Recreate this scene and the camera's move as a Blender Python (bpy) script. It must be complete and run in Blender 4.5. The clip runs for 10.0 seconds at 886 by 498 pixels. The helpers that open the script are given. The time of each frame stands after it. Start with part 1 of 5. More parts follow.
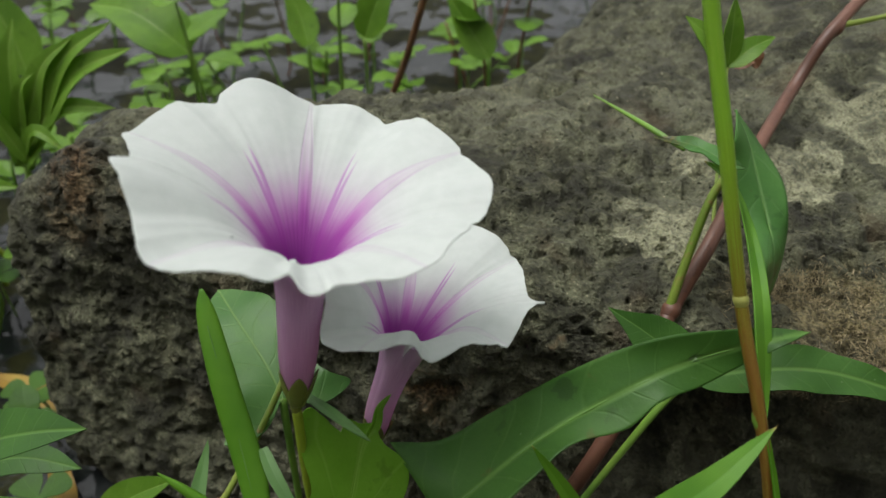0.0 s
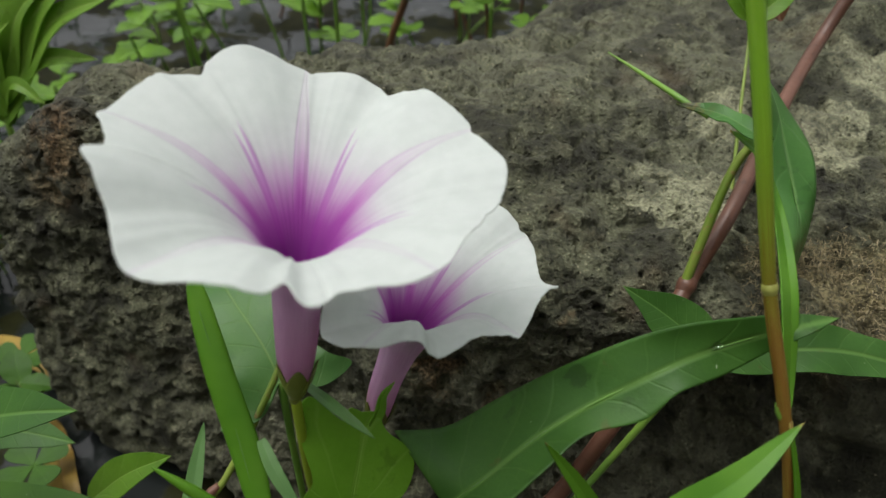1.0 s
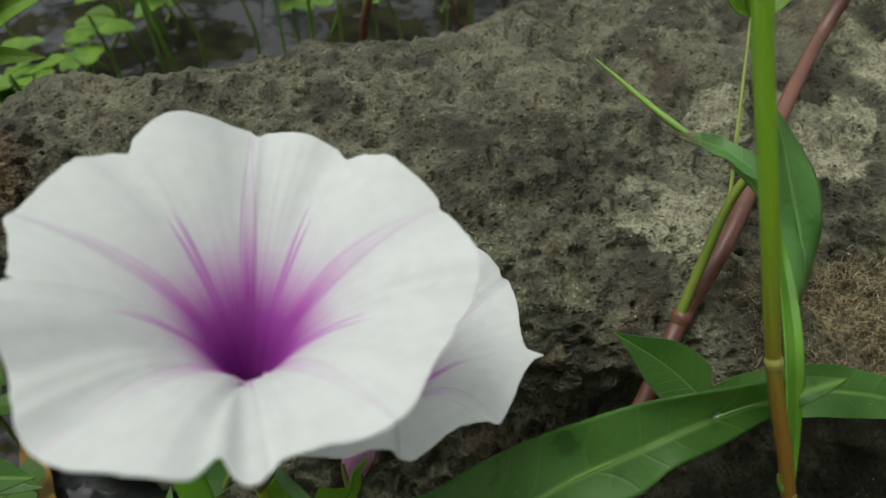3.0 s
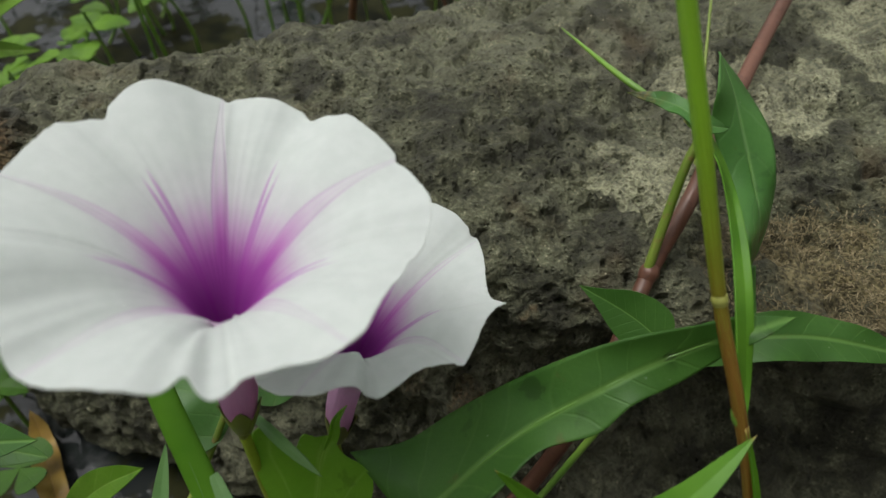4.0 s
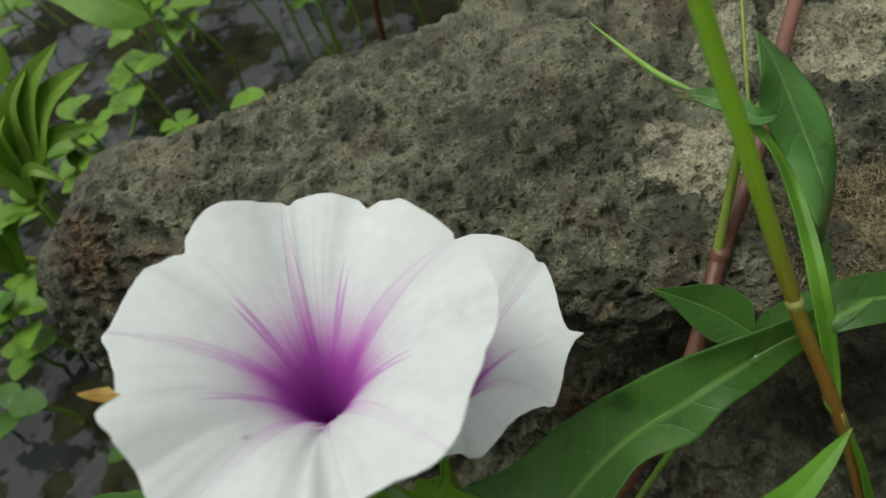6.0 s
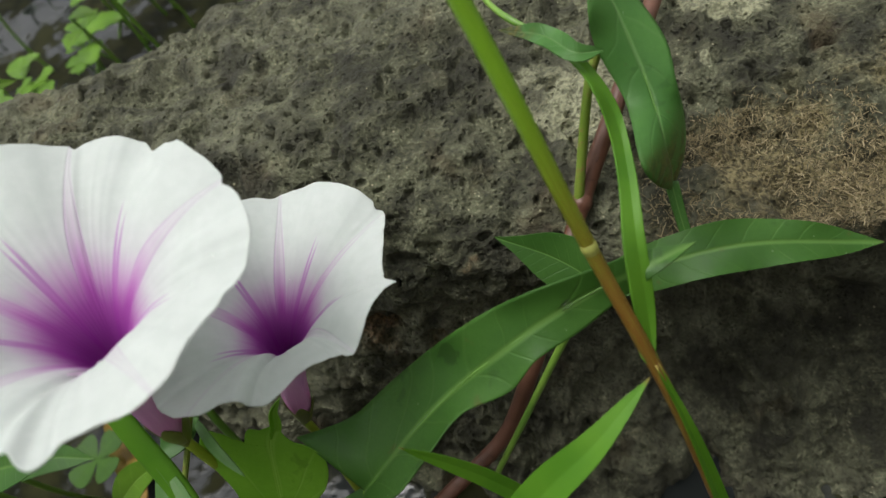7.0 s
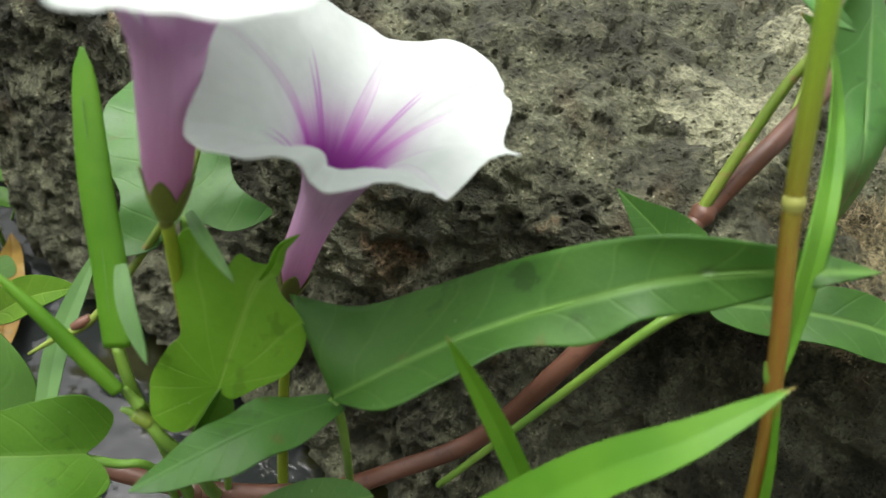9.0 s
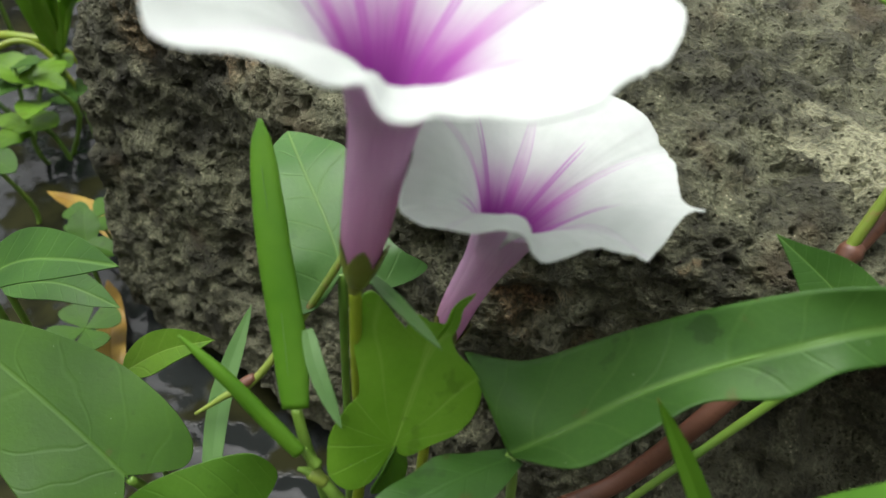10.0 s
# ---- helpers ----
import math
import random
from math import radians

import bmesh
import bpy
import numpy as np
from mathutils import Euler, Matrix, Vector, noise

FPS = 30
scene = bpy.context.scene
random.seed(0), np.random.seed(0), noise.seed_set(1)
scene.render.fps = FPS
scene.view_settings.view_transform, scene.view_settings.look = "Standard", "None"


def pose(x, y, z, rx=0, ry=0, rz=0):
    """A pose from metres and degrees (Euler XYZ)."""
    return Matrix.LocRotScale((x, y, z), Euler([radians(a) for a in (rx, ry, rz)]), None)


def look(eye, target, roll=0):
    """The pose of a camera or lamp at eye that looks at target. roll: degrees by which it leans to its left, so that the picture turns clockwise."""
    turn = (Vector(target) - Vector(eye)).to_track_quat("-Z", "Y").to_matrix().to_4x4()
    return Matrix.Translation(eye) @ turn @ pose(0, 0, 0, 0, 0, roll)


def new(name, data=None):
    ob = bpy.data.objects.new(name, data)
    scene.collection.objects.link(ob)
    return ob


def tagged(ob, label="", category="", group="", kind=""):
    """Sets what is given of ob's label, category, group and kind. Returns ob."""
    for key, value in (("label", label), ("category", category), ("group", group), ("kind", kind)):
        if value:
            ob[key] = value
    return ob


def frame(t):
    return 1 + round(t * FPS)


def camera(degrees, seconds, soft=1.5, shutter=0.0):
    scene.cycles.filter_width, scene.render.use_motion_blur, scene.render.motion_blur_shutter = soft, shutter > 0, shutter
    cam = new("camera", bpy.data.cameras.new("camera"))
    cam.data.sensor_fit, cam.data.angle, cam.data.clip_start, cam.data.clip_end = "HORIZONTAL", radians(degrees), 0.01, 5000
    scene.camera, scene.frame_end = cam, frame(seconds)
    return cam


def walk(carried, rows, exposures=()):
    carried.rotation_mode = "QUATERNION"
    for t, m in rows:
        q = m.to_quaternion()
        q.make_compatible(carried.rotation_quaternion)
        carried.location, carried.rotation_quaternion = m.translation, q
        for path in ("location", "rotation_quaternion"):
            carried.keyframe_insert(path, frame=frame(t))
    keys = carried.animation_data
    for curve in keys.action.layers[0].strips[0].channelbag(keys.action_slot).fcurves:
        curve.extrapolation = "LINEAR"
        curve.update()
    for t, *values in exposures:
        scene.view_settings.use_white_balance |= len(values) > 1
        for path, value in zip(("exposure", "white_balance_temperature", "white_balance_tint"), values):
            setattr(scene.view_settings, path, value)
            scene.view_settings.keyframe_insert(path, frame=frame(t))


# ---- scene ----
cam = camera(63.35, 10.0)
cam.data.dof.use_dof, cam.data.dof.focus_distance, cam.data.dof.aperture_fstop = True, 0.170, 19.0
# seconds, place in metres, turn in degrees
PATH = [
    (0, 0.00001, -0.00006, 0.24907, 54.259, -0.054, 0.024),
    (0.5, 0.00300, 0.00567, 0.24922, 51.532, -0.013, -0.222),
    (1, -0.00214, 0.01324, 0.24939, 49.485, -0.248, -0.200),
    (1.5, -0.00227, 0.02149, 0.25207, 47.628, -0.693, -0.433),
    (2, -0.00269, 0.03098, 0.25406, 46.092, -1.071, -0.613),
    (2.2, -0.00109, 0.03298, 0.25556, 45.768, -0.809, -1.124),
    (3.3, 0.00545, 0.03999, 0.26009, 44.242, 1.235, -2.920),
    (3.5, 0.01245, 0.03819, 0.26419, 44.024, 1.385, -3.943),
    (4, 0.00982, 0.02846, 0.25808, 44.104, 2.302, -2.568),
    (4.5, 0.00413, 0.03423, 0.26719, 44.615, 2.766, -2.398),
    (5, -0.00447, 0.03307, 0.27372, 43.499, 3.486, -2.994),
    (5.2, -0.00197, 0.03717, 0.27592, 42.831, 4.578, -3.302),
    (6.3, 0.02453, 0.04131, 0.27689, 36.849, 18.813, -9.296),
    (6.5, 0.03413, 0.03911, 0.27579, 36.278, 21.397, -10.280),
    (7, 0.05347, 0.03683, 0.26022, 35.959, 15.547, -5.906),
    (7.5, 0.03313, 0.02791, 0.25015, 40.325, 2.920, 3.559),
    (8, 0.03283, 0.02217, 0.24472, 42.379, -3.180, 9.501),
    (8.5, 0.02786, 0.01608, 0.22768, 45.850, -6.420, 9.885),
    (9, 0.02036, 0.02769, 0.21785, 44.369, -5.971, 11.447),
    (9.5, 0.00392, 0.02962, 0.21877, 45.237, -4.395, 11.580),
    (10, -0.00563, 0.02602, 0.22180, 45.747, -3.294, 11.414),
]
walk(cam, [(t, pose(x, y, z, rx, ry, rz)) for t, x, y, z, rx, ry, rz in PATH],
     exposures=[(0, 0.12), (1.5, 0.05), (2.0, -0.15), (3.5, -0.06), (5.0, -0.05), (6.5, 0.0), (7.0, 0.2), (7.5, 0.6), (8.0, 0.42), (8.5, 1.0), (9.0, 1.0), (9.5, 0.75), (10, 0.66)])
# ---- end camera ----

# ---- light ----
world = bpy.data.worlds.new("overcast_sky")
scene.world = world
world.use_nodes = True
wn, wl = world.node_tree.nodes, world.node_tree.links
wn.clear()
SUN_UP, SUN_ROUND = 74.0, 285.0
sky = wn.new("ShaderNodeTexSky")
sky.sky_type, sky.sun_disc = "NISHITA", False
sky.sun_elevation, sky.sun_rotation = radians(SUN_UP), radians(SUN_ROUND)
sky.air_density, sky.dust_density, sky.ozone_density = 1.0, 6.0, 0.6
grey = wn.new("ShaderNodeHueSaturation")
grey.inputs["Saturation"].default_value = 0.08
back = wn.new("ShaderNodeBackground")
back.inputs["Strength"].default_value = 0.17
out = wn.new("ShaderNodeOutputWorld")
wl.new(sky.outputs[0], grey.inputs["Color"])
wl.new(grey.outputs[0], back.inputs["Color"])
wl.new(back.outputs[0], out.inputs["Surface"])

sun = new("sun", bpy.data.lights.new("sun", "SUN"))
sun.data.energy, sun.data.angle, sun.data.color = 0.8, radians(25), (1.0, 0.97, 0.92)
az = radians(SUN_ROUND)
sun.matrix_world = look((3 * math.sin(az), 3 * math.cos(az), 3 * math.tan(radians(SUN_UP))), (0, 0, 0))


# ---- mesh helpers ----
def spline(points, count, closed=False):
    """A smooth curve through a few points."""
    p = np.array(points, float)
    n = len(p)
    ext = np.vstack([p[-1:], p, p[:2]]) if closed else np.vstack([2 * p[0] - p[1], p, 2 * p[-1] - p[-2]])
    t = np.linspace(0, n if closed else n - 1, count, endpoint=not closed)
    k = np.minimum(t.astype(int), (n - 1) if closed else n - 2)
    f = (t - k)[:, None]
    a, b, c, d = ext[k], ext[k + 1], ext[k + 2], ext[k + 3]
    return 0.5 * (2 * b + (c - a) * f + (2 * a - 5 * b + 4 * c - d) * f ** 2 + (3 * b - a - 3 * c + d) * f ** 3)


def unit(v):
    return v / np.maximum(np.linalg.norm(v, axis=-1, keepdims=True), 1e-12)


def grid_mesh(name, P, uv=None, wrap=False):
    """A sheet of quads from an array of places (rows, columns, 3)."""
    n, m = P.shape[:2]
    i, j = np.meshgrid(np.arange(n - 1), np.arange(m if wrap else m - 1), indexing="ij")
    j2 = (j + 1) % m
    faces = np.stack([i * m + j, i * m + j2, (i + 1) * m + j2, (i + 1) * m + j], -1).reshape(-1, 4)
    me = bpy.data.meshes.new(name)
    me.from_pydata(P.reshape(-1, 3).tolist(), [], faces.tolist())
    if uv is not None:
        layer = me.uv_layers.new(name="shape")
        flat = uv.reshape(-1, 2)
        idx = np.empty(len(me.loops), dtype=np.int32)
        me.loops.foreach_get("vertex_index", idx)
        layer.data.foreach_set("uv", flat[idx].astype(np.float32).ravel())
    me.shade_smooth()
    return me


def tube_mesh(name, points, radii, rings=24, sides=10, flat=1.0, ridges=0.0):
    c = spline(points, rings)
    t = unit(np.gradient(c, axis=0))
    r = np.interp(np.linspace(0, 1, rings), np.linspace(0, 1, len(radii)), radii)
    x = np.empty_like(c)
    ref = np.array([1.0, 0, 0]) if abs(t[0][0]) < 0.9 else np.array([0, 1.0, 0])
    for k in range(rings):
        ref = unit(ref - t[k] * (ref @ t[k]))
        x[k] = ref
    y = np.cross(t, x)
    a = np.linspace(0, 2 * np.pi, sides, endpoint=False)
    wob = 1 + ridges * np.cos(6 * a)
    P = c[:, None] + r[:, None, None] * (x[:, None] * (np.cos(a) * wob)[None, :, None] + flat * y[:, None] * (np.sin(a) * wob)[None, :, None])
    P = np.concatenate([np.repeat(c[:1, None], sides, 1), P, np.repeat(c[-1:, None], sides, 1)], 0)
    uv = np.stack(np.broadcast_arrays(np.linspace(0, 1, rings + 2)[:, None], (a / 6.2832)[None, :]), -1)
    return grid_mesh(name, P, uv, wrap=True)


def part(name, me, material, parent=None, label="", thick=0.0):
    me.materials.clear()
    me.materials.append(material)
    ob = new(name, me)
    ob.parent = parent
    if label:
        tagged(ob, label)
    if thick:
        mod = ob.modifiers.new("thickness", "SOLIDIFY")
        mod.thickness, mod.offset = thick, 0.0
    return ob


def thing(name, label, category, group="", kind=""):
    return tagged(new(name), label, category, group, kind)


def fbm(x, y, z, octaves=5, seed=0):
    """Smooth value noise on arrays, about -1 to 1."""
    total, amp, norm = np.zeros_like(x), 1.0, 0.0
    for o in range(octaves):
        xi, yi, zi = np.floor(x).astype(np.int64), np.floor(y).astype(np.int64), np.floor(z).astype(np.int64)
        fx, fy, fz = x - xi, y - yi, z - zi
        fx, fy, fz = (q * q * (3 - 2 * q) for q in (fx, fy, fz))

        def h(a, b, c):
            v = (a * 73856093) ^ (b * 19349663) ^ (c * 83492791) ^ (seed * 2654435 + o * 97531)
            v = (v ^ (v >> 13)) * 1274126177
            return ((v ^ (v >> 16)) & 0xFFFF) / 32767.5 - 1
        v = 0
        for dx in (0, 1):
            for dy in (0, 1):
                for dz in (0, 1):
                    v = v + h(xi + dx, yi + dy, zi + dz) * (fx if dx else 1 - fx) * (fy if dy else 1 - fy) * (fz if dz else 1 - fz)
        total, norm = total + amp * v, norm + amp
        amp *= 0.5
        x, y, z = x * 2.03 + 7.1, y * 2.03 + 3.7, z * 2.03 + 5.3
    return total / norm


# ---- materials ----
class Nodes:
    """Short names for building a node material."""

    def __init__(self, name):
        self.m = bpy.data.materials.new(name)
        self.m.use_nodes = True
        self.t = self.m.node_tree
        self.t.nodes.clear()
        self.out = self.t.nodes.new("ShaderNodeOutputMaterial")

    def put(self, socket, value):
        if isinstance(value, bpy.types.NodeSocket):
            self.t.links.new(value, socket)
        elif value is not None:
            socket.default_value = value

    def node(self, kind, **inputs):
        n = self.t.nodes.new(kind)
        for key, value in inputs.items():
            self.put(n.inputs[key.replace("_", " ")], value)
        return n

    def math(self, op, a, b=0.0, c=0.0):
        n = self.t.nodes.new("ShaderNodeMath")
        n.operation = op
        for s, v in zip(n.inputs, (a, b, c)):
            self.put(s, v)
        return n.outputs[0]

    def ramp(self, value, lo, hi, a=0.0, b=1.0):
        n = self.t.nodes.new("ShaderNodeMapRange")
        n.interpolation_type = "SMOOTHSTEP"
        for s, v in zip(n.inputs, (value, lo, hi, a, b)):
            self.put(s, v)
        return n.outputs[0]

    def mix(self, f, a, b, blend="MIX"):
        n = self.t.nodes.new("ShaderNodeMix")
        n.data_type, n.blend_type = "RGBA", blend
        self.put(n.inputs[0], f)
        for s, v in ((n.inputs[6], a), (n.inputs[7], b)):
            self.put(s, (*v, 1.0) if isinstance(v, tuple) and len(v) == 3 else v)
        return n.outputs[2]

    def coords(self, which="Object"):
        return self.t.nodes.new("ShaderNodeTexCoord").outputs[which]

    def noise(self, scale, detail=4.0, vector=None, rough=0.55):
        n = self.node("ShaderNodeTexNoise", Scale=scale, Detail=detail, Roughness=rough)
        self.put(n.inputs["Vector"], vector if vector is not None else self.coords())
        return n.outputs["Fac"]

    def voronoi(self, scale, vector=None, feature="F1"):
        n = self.node("ShaderNodeTexVoronoi", Scale=scale)
        n.feature = feature
        self.put(n.inputs["Vector"], vector if vector is not None else self.coords())
        return n.outputs

    def bump(self, height, strength, distance, normal=None):
        return self.node("ShaderNodeBump", Height=height, Strength=strength, Distance=distance, Normal=normal).outputs[0]

    def uv(self):
        n = self.t.nodes.new("ShaderNodeUVMap")
        n.uv_map = "shape"
        s = self.t.nodes.new("ShaderNodeSeparateXYZ")
        self.t.links.new(n.outputs[0], s.inputs[0])
        return s.outputs[0], s.outputs[1]

    def random(self):
        return self.t.nodes.new("ShaderNodeObjectInfo").outputs["Random"]

    def surface(self, color, rough=0.5, normal=None, lit=None, share=0.3, specular=0.5, metal=0.0):
        p = self.node("ShaderNodeBsdfPrincipled", Roughness=rough, Normal=normal, Metallic=metal)
        p.inputs["Specular IOR Level"].default_value = specular
        self.put(p.inputs["Base Color"], (*color, 1.0) if isinstance(color, tuple) else color)
        last = p.outputs[0]
        if lit is not None:
            tr = self.node("ShaderNodeBsdfTranslucent", Normal=normal)
            self.put(tr.inputs["Color"], (*lit, 1.0) if isinstance(lit, tuple) else lit)
            mx = self.t.nodes.new("ShaderNodeMixShader")
            self.put(mx.inputs[0], share)
            self.t.links.new(last, mx.inputs[1])
            self.t.links.new(tr.outputs[0], mx.inputs[2])
            last = mx.outputs[0]
        self.t.links.new(last, self.out.inputs["Surface"])
        return self.m


def leaf_material(name, dark, light, vein, veins=9.0, rough=0.42, share=0.22, withered=None, palmate=False, spot=None):
    n = Nodes(name)
    u, v = n.uv()
    av = n.math("ABSOLUTE", v)
    big = n.noise(55.0, 3.0)
    fine = n.noise(900.0, 4.0)
    col = n.mix(n.ramp(big, 0.3, 0.7), dark, light)
    col = n.mix(n.math("MULTIPLY", fine, 0.35), col, tuple(c * 0.55 for c in dark))
    # side veins run outwards and towards the tip
    warp = n.noise(38.0, 2.0)
    lane = n.math("FRACT", n.math("MULTIPLY_ADD", n.math("SUBTRACT", u, n.math("MULTIPLY", av, 0.9)), veins, n.math("MULTIPLY", warp, 2.2)))
    if palmate:
        # main veins spread from the foot of the blade
        fan = n.math("MULTIPLY_ADD", n.math("ARCTAN2", av, u), veins / 1.57, n.math("MULTIPLY", warp, 0.6))
        lane = n.math("FRACT", n.math("ADD", fan, 0.1))
    side = n.ramp(n.math("ABSOLUTE", n.math("SUBTRACT", lane, 0.5)), 0.0, 0.07, 1.0, 0.0)
    mid = n.ramp(av, 0.002, 0.012, 1.0, 0.0)
    col = n.mix(n.math("MULTIPLY", side, n.ramp(big, 0.3, 0.7, *((0.16, 0.34) if palmate else (0.06, 0.15)))), col, vein)
    col = n.mix(n.math("MULTIPLY", mid, 0.5), col, vein)
    # net of fine veins, pale specks
    net = n.ramp(n.voronoi(420.0, feature="DISTANCE_TO_EDGE")["Distance"], 0.0, 0.08, 1.0, 0.0)
    col = n.mix(n.math("MULTIPLY", net, n.ramp(big, 0.3, 0.7, 0.0, 0.06)), col, vein)
    col = n.mix(n.math("MULTIPLY", n.ramp(n.voronoi(210.0)["Distance"], 0.025, 0.045, 1.0, 0.0), 0.4), col, (0.40, 0.48, 0.30))
    # old stains
    col = n.mix(n.math("MULTIPLY", n.ramp(n.noise(150.0, 5.0), 0.66, 0.74), 0.5), col, (0.10, 0.075, 0.02))
    wet = n.math("MULTIPLY", n.ramp(n.noise(95.0, 3.0), 0.62, 0.66), n.ramp(n.noise(260.0, 3.0), 0.45, 0.60))
    col = n.mix(n.math("MULTIPLY", wet, 0.45), col, tuple(c * 0.45 for c in dark))
    if spot is not None:
        d = n.t.nodes.new("ShaderNodeVectorMath")
        d.operation = "DISTANCE"
        n.t.links.new(n.coords(), d.inputs[0])
        d.inputs[1].default_value = spot
        puddle = n.ramp(n.math("MULTIPLY_ADD", n.noise(420.0, 3.0), 0.005, d.outputs["Value"]), 0.0050, 0.0056, 0.62, 0.0)
        col = n.mix(puddle, col, tuple(c * 0.35 for c in dark))
    if withered is not None:
        blot = n.math("MULTIPLY", n.ramp(u, withered, withered + 0.2), n.ramp(n.noise(240.0, 5.0), 0.40, 0.56))
        col = n.mix(n.math("MULTIPLY", blot, 0.85), col, n.mix(n.ramp(fine, 0.4, 0.6), (0.035, 0.030, 0.010), (0.12, 0.095, 0.02)))
    height = n.math("ADD", n.math("ADD", n.math("MULTIPLY", fine, 0.35), n.math("MULTIPLY", net, -0.04)), n.math("MULTIPLY", n.math("MAXIMUM", n.math("MULTIPLY", side, 0.5), mid), -0.8))
    return n.surface(col, n.ramp(big, 0.2, 0.8, rough - 0.08, rough + 0.12), n.bump(height, 0.5, 0.0003), n.mix(0.5, col, (0.20, 0.42, 0.02)), share, 0.36)


LEAF_DARK = leaf_material("leaf_deep_green", (0.034, 0.108, 0.012), (0.056, 0.158, 0.019), (0.15, 0.29, 0.06), rough=0.50, spot=(0.0273, 0.1096, 0.1321))
LEAF_LOBE = leaf_material("leaf_lobe_green", (0.034, 0.108, 0.014), (0.056, 0.158, 0.022), (0.060, 0.165, 0.026), rough=0.48)
LEAF_BRIGHT = leaf_material("leaf_fresh_green", (0.050, 0.150, 0.006), (0.080, 0.205, 0.010), (0.15, 0.28, 0.04), veins=5.0, share=0.30, rough=0.52)
LEAF_BROAD = leaf_material("leaf_broad_green", (0.031, 0.100, 0.003), (0.050, 0.140, 0.006), (0.085, 0.195, 0.02), veins=5.0, share=0.26, rough=0.55)
LEAF_BLUE = leaf_material("leaf_bluish_green", (0.050, 0.150, 0.026), (0.082, 0.205, 0.040), (0.20, 0.34, 0.09), veins=6.0)
LEAF_HEART = leaf_material("leaf_yellow_green", (0.130, 0.325, 0.014), (0.180, 0.400, 0.024), (0.30, 0.50, 0.08), veins=3.4, share=0.40, rough=0.5, palmate=True)
LEAF_WITHERED = leaf_material("leaf_green_withered_tip", (0.050, 0.160, 0.026), (0.080, 0.215, 0.040), (0.17, 0.31, 0.10), veins=6.0, withered=0.60)
LEAF_POND = leaf_material("leaf_pond_green", (0.105, 0.240, 0.014), (0.195, 0.390, 0.030), (0.32, 0.48, 0.10), veins=4.0, share=0.40)
LEAF_TUFT = leaf_material("leaf_tuft_green", (0.150, 0.310, 0.025), (0.230, 0.430, 0.045), (0.34, 0.50, 0.10), veins=2.0, share=0.48)
LEAF_YELLOW = leaf_material("leaf_dead_yellow", (0.24, 0.13, 0.02), (0.46, 0.32, 0.05), (0.24, 0.13, 0.03), veins=5.0)


def blade_material(name, a, b, tip=None, stripes=38.0):
    n = Nodes(name)
    u, v = n.uv()
    lines = n.math("SINE", n.math("MULTIPLY", v, stripes * 30))
    big = n.noise(70.0, 3.0)
    col = n.mix(n.ramp(big, 0.3, 0.7), a, b)
    col = n.mix(n.ramp(lines, 0.3, 1.0, 0.0, 0.10), col, tuple(min(1, c * 1.7) for c in b))
    if tip is not None:
        col = n.mix(n.ramp(u, 0.97, 1.0), col, tip)
    return n.surface(col, 0.45, n.bump(lines, 0.08, 0.0002), n.mix(0.5, col, (0.25, 0.42, 0.02)), 0.28, 0.3)


BLADE = blade_material("grass_blade_green", (0.066, 0.196, 0.010), (0.102, 0.255, 0.016), (0.30, 0.22, 0.06))
BLADE_GREY = blade_material("grass_blade_greyish", (0.085, 0.195, 0.055), (0.125, 0.255, 0.075))


def culm_material():
    n = Nodes("grass_culm")
    u, v = n.uv()
    streak = n.noise(6.0, 3.0, n.node("ShaderNodeCombineXYZ", X=n.math("MULTIPLY", u, 2.0), Y=n.math("MULTIPLY", v, 18.0)).outputs[0])
    k = n.math("ADD", u, n.math("MULTIPLY", n.math("SUBTRACT", streak, 0.5), 0.22))
    col = n.mix(n.ramp(k, 0.50, 0.74), (0.16, 0.070, 0.010), (0.150, 0.330, 0.010))
    col = n.mix(n.ramp(streak, 0.45, 0.75, 0.0, 0.5), col, (0.30, 0.40, 0.05))
    return n.surface(col, 0.38, n.bump(streak, 0.3, 0.0002))


CULM = culm_material()


def stem_material(name, a, b, spot=None):
    n = Nodes(name)
    big, fine = n.noise(45.0, 4.0), n.noise(420.0, 5.0)
    col = n.mix(n.ramp(big, 0.3, 0.7), a, b)
    if spot is not None:
        col = n.mix(n.ramp(fine, 0.56, 0.72, 0.0, 0.7), col, spot)
    return n.surface(col, 0.42, n.bump(fine, 0.35, 0.0004))


RIB_GREEN = stem_material("rib_green", (0.070, 0.180, 0.022), (0.100, 0.225, 0.032))
STEM_RED = stem_material("stem_reddish_brown", (0.082, 0.034, 0.018), (0.150, 0.066, 0.040), (0.06, 0.026, 0.016))
STEM_GREEN = stem_material("stem_green", (0.10, 0.22, 0.025), (0.17, 0.30, 0.04))
STEM_LIME = stem_material("stem_lime_green", (0.17, 0.25, 0.012), (0.25, 0.31, 0.022))
STEM_OLIVE = stem_material("stem_olive", (0.13, 0.21, 0.02), (0.20, 0.27, 0.04), (0.24, 0.14, 0.06))
STEM_BROWN = stem_material("stem_dry_brown", (0.12, 0.055, 0.025), (0.22, 0.11, 0.05), (0.07, 0.035, 0.02))
CALYX = stem_material("calyx_olive", (0.115, 0.115, 0.020), (0.135, 0.170, 0.026))
NODE_PALE = stem_material("node_pale_green", (0.26, 0.28, 0.06), (0.34, 0.34, 0.09))


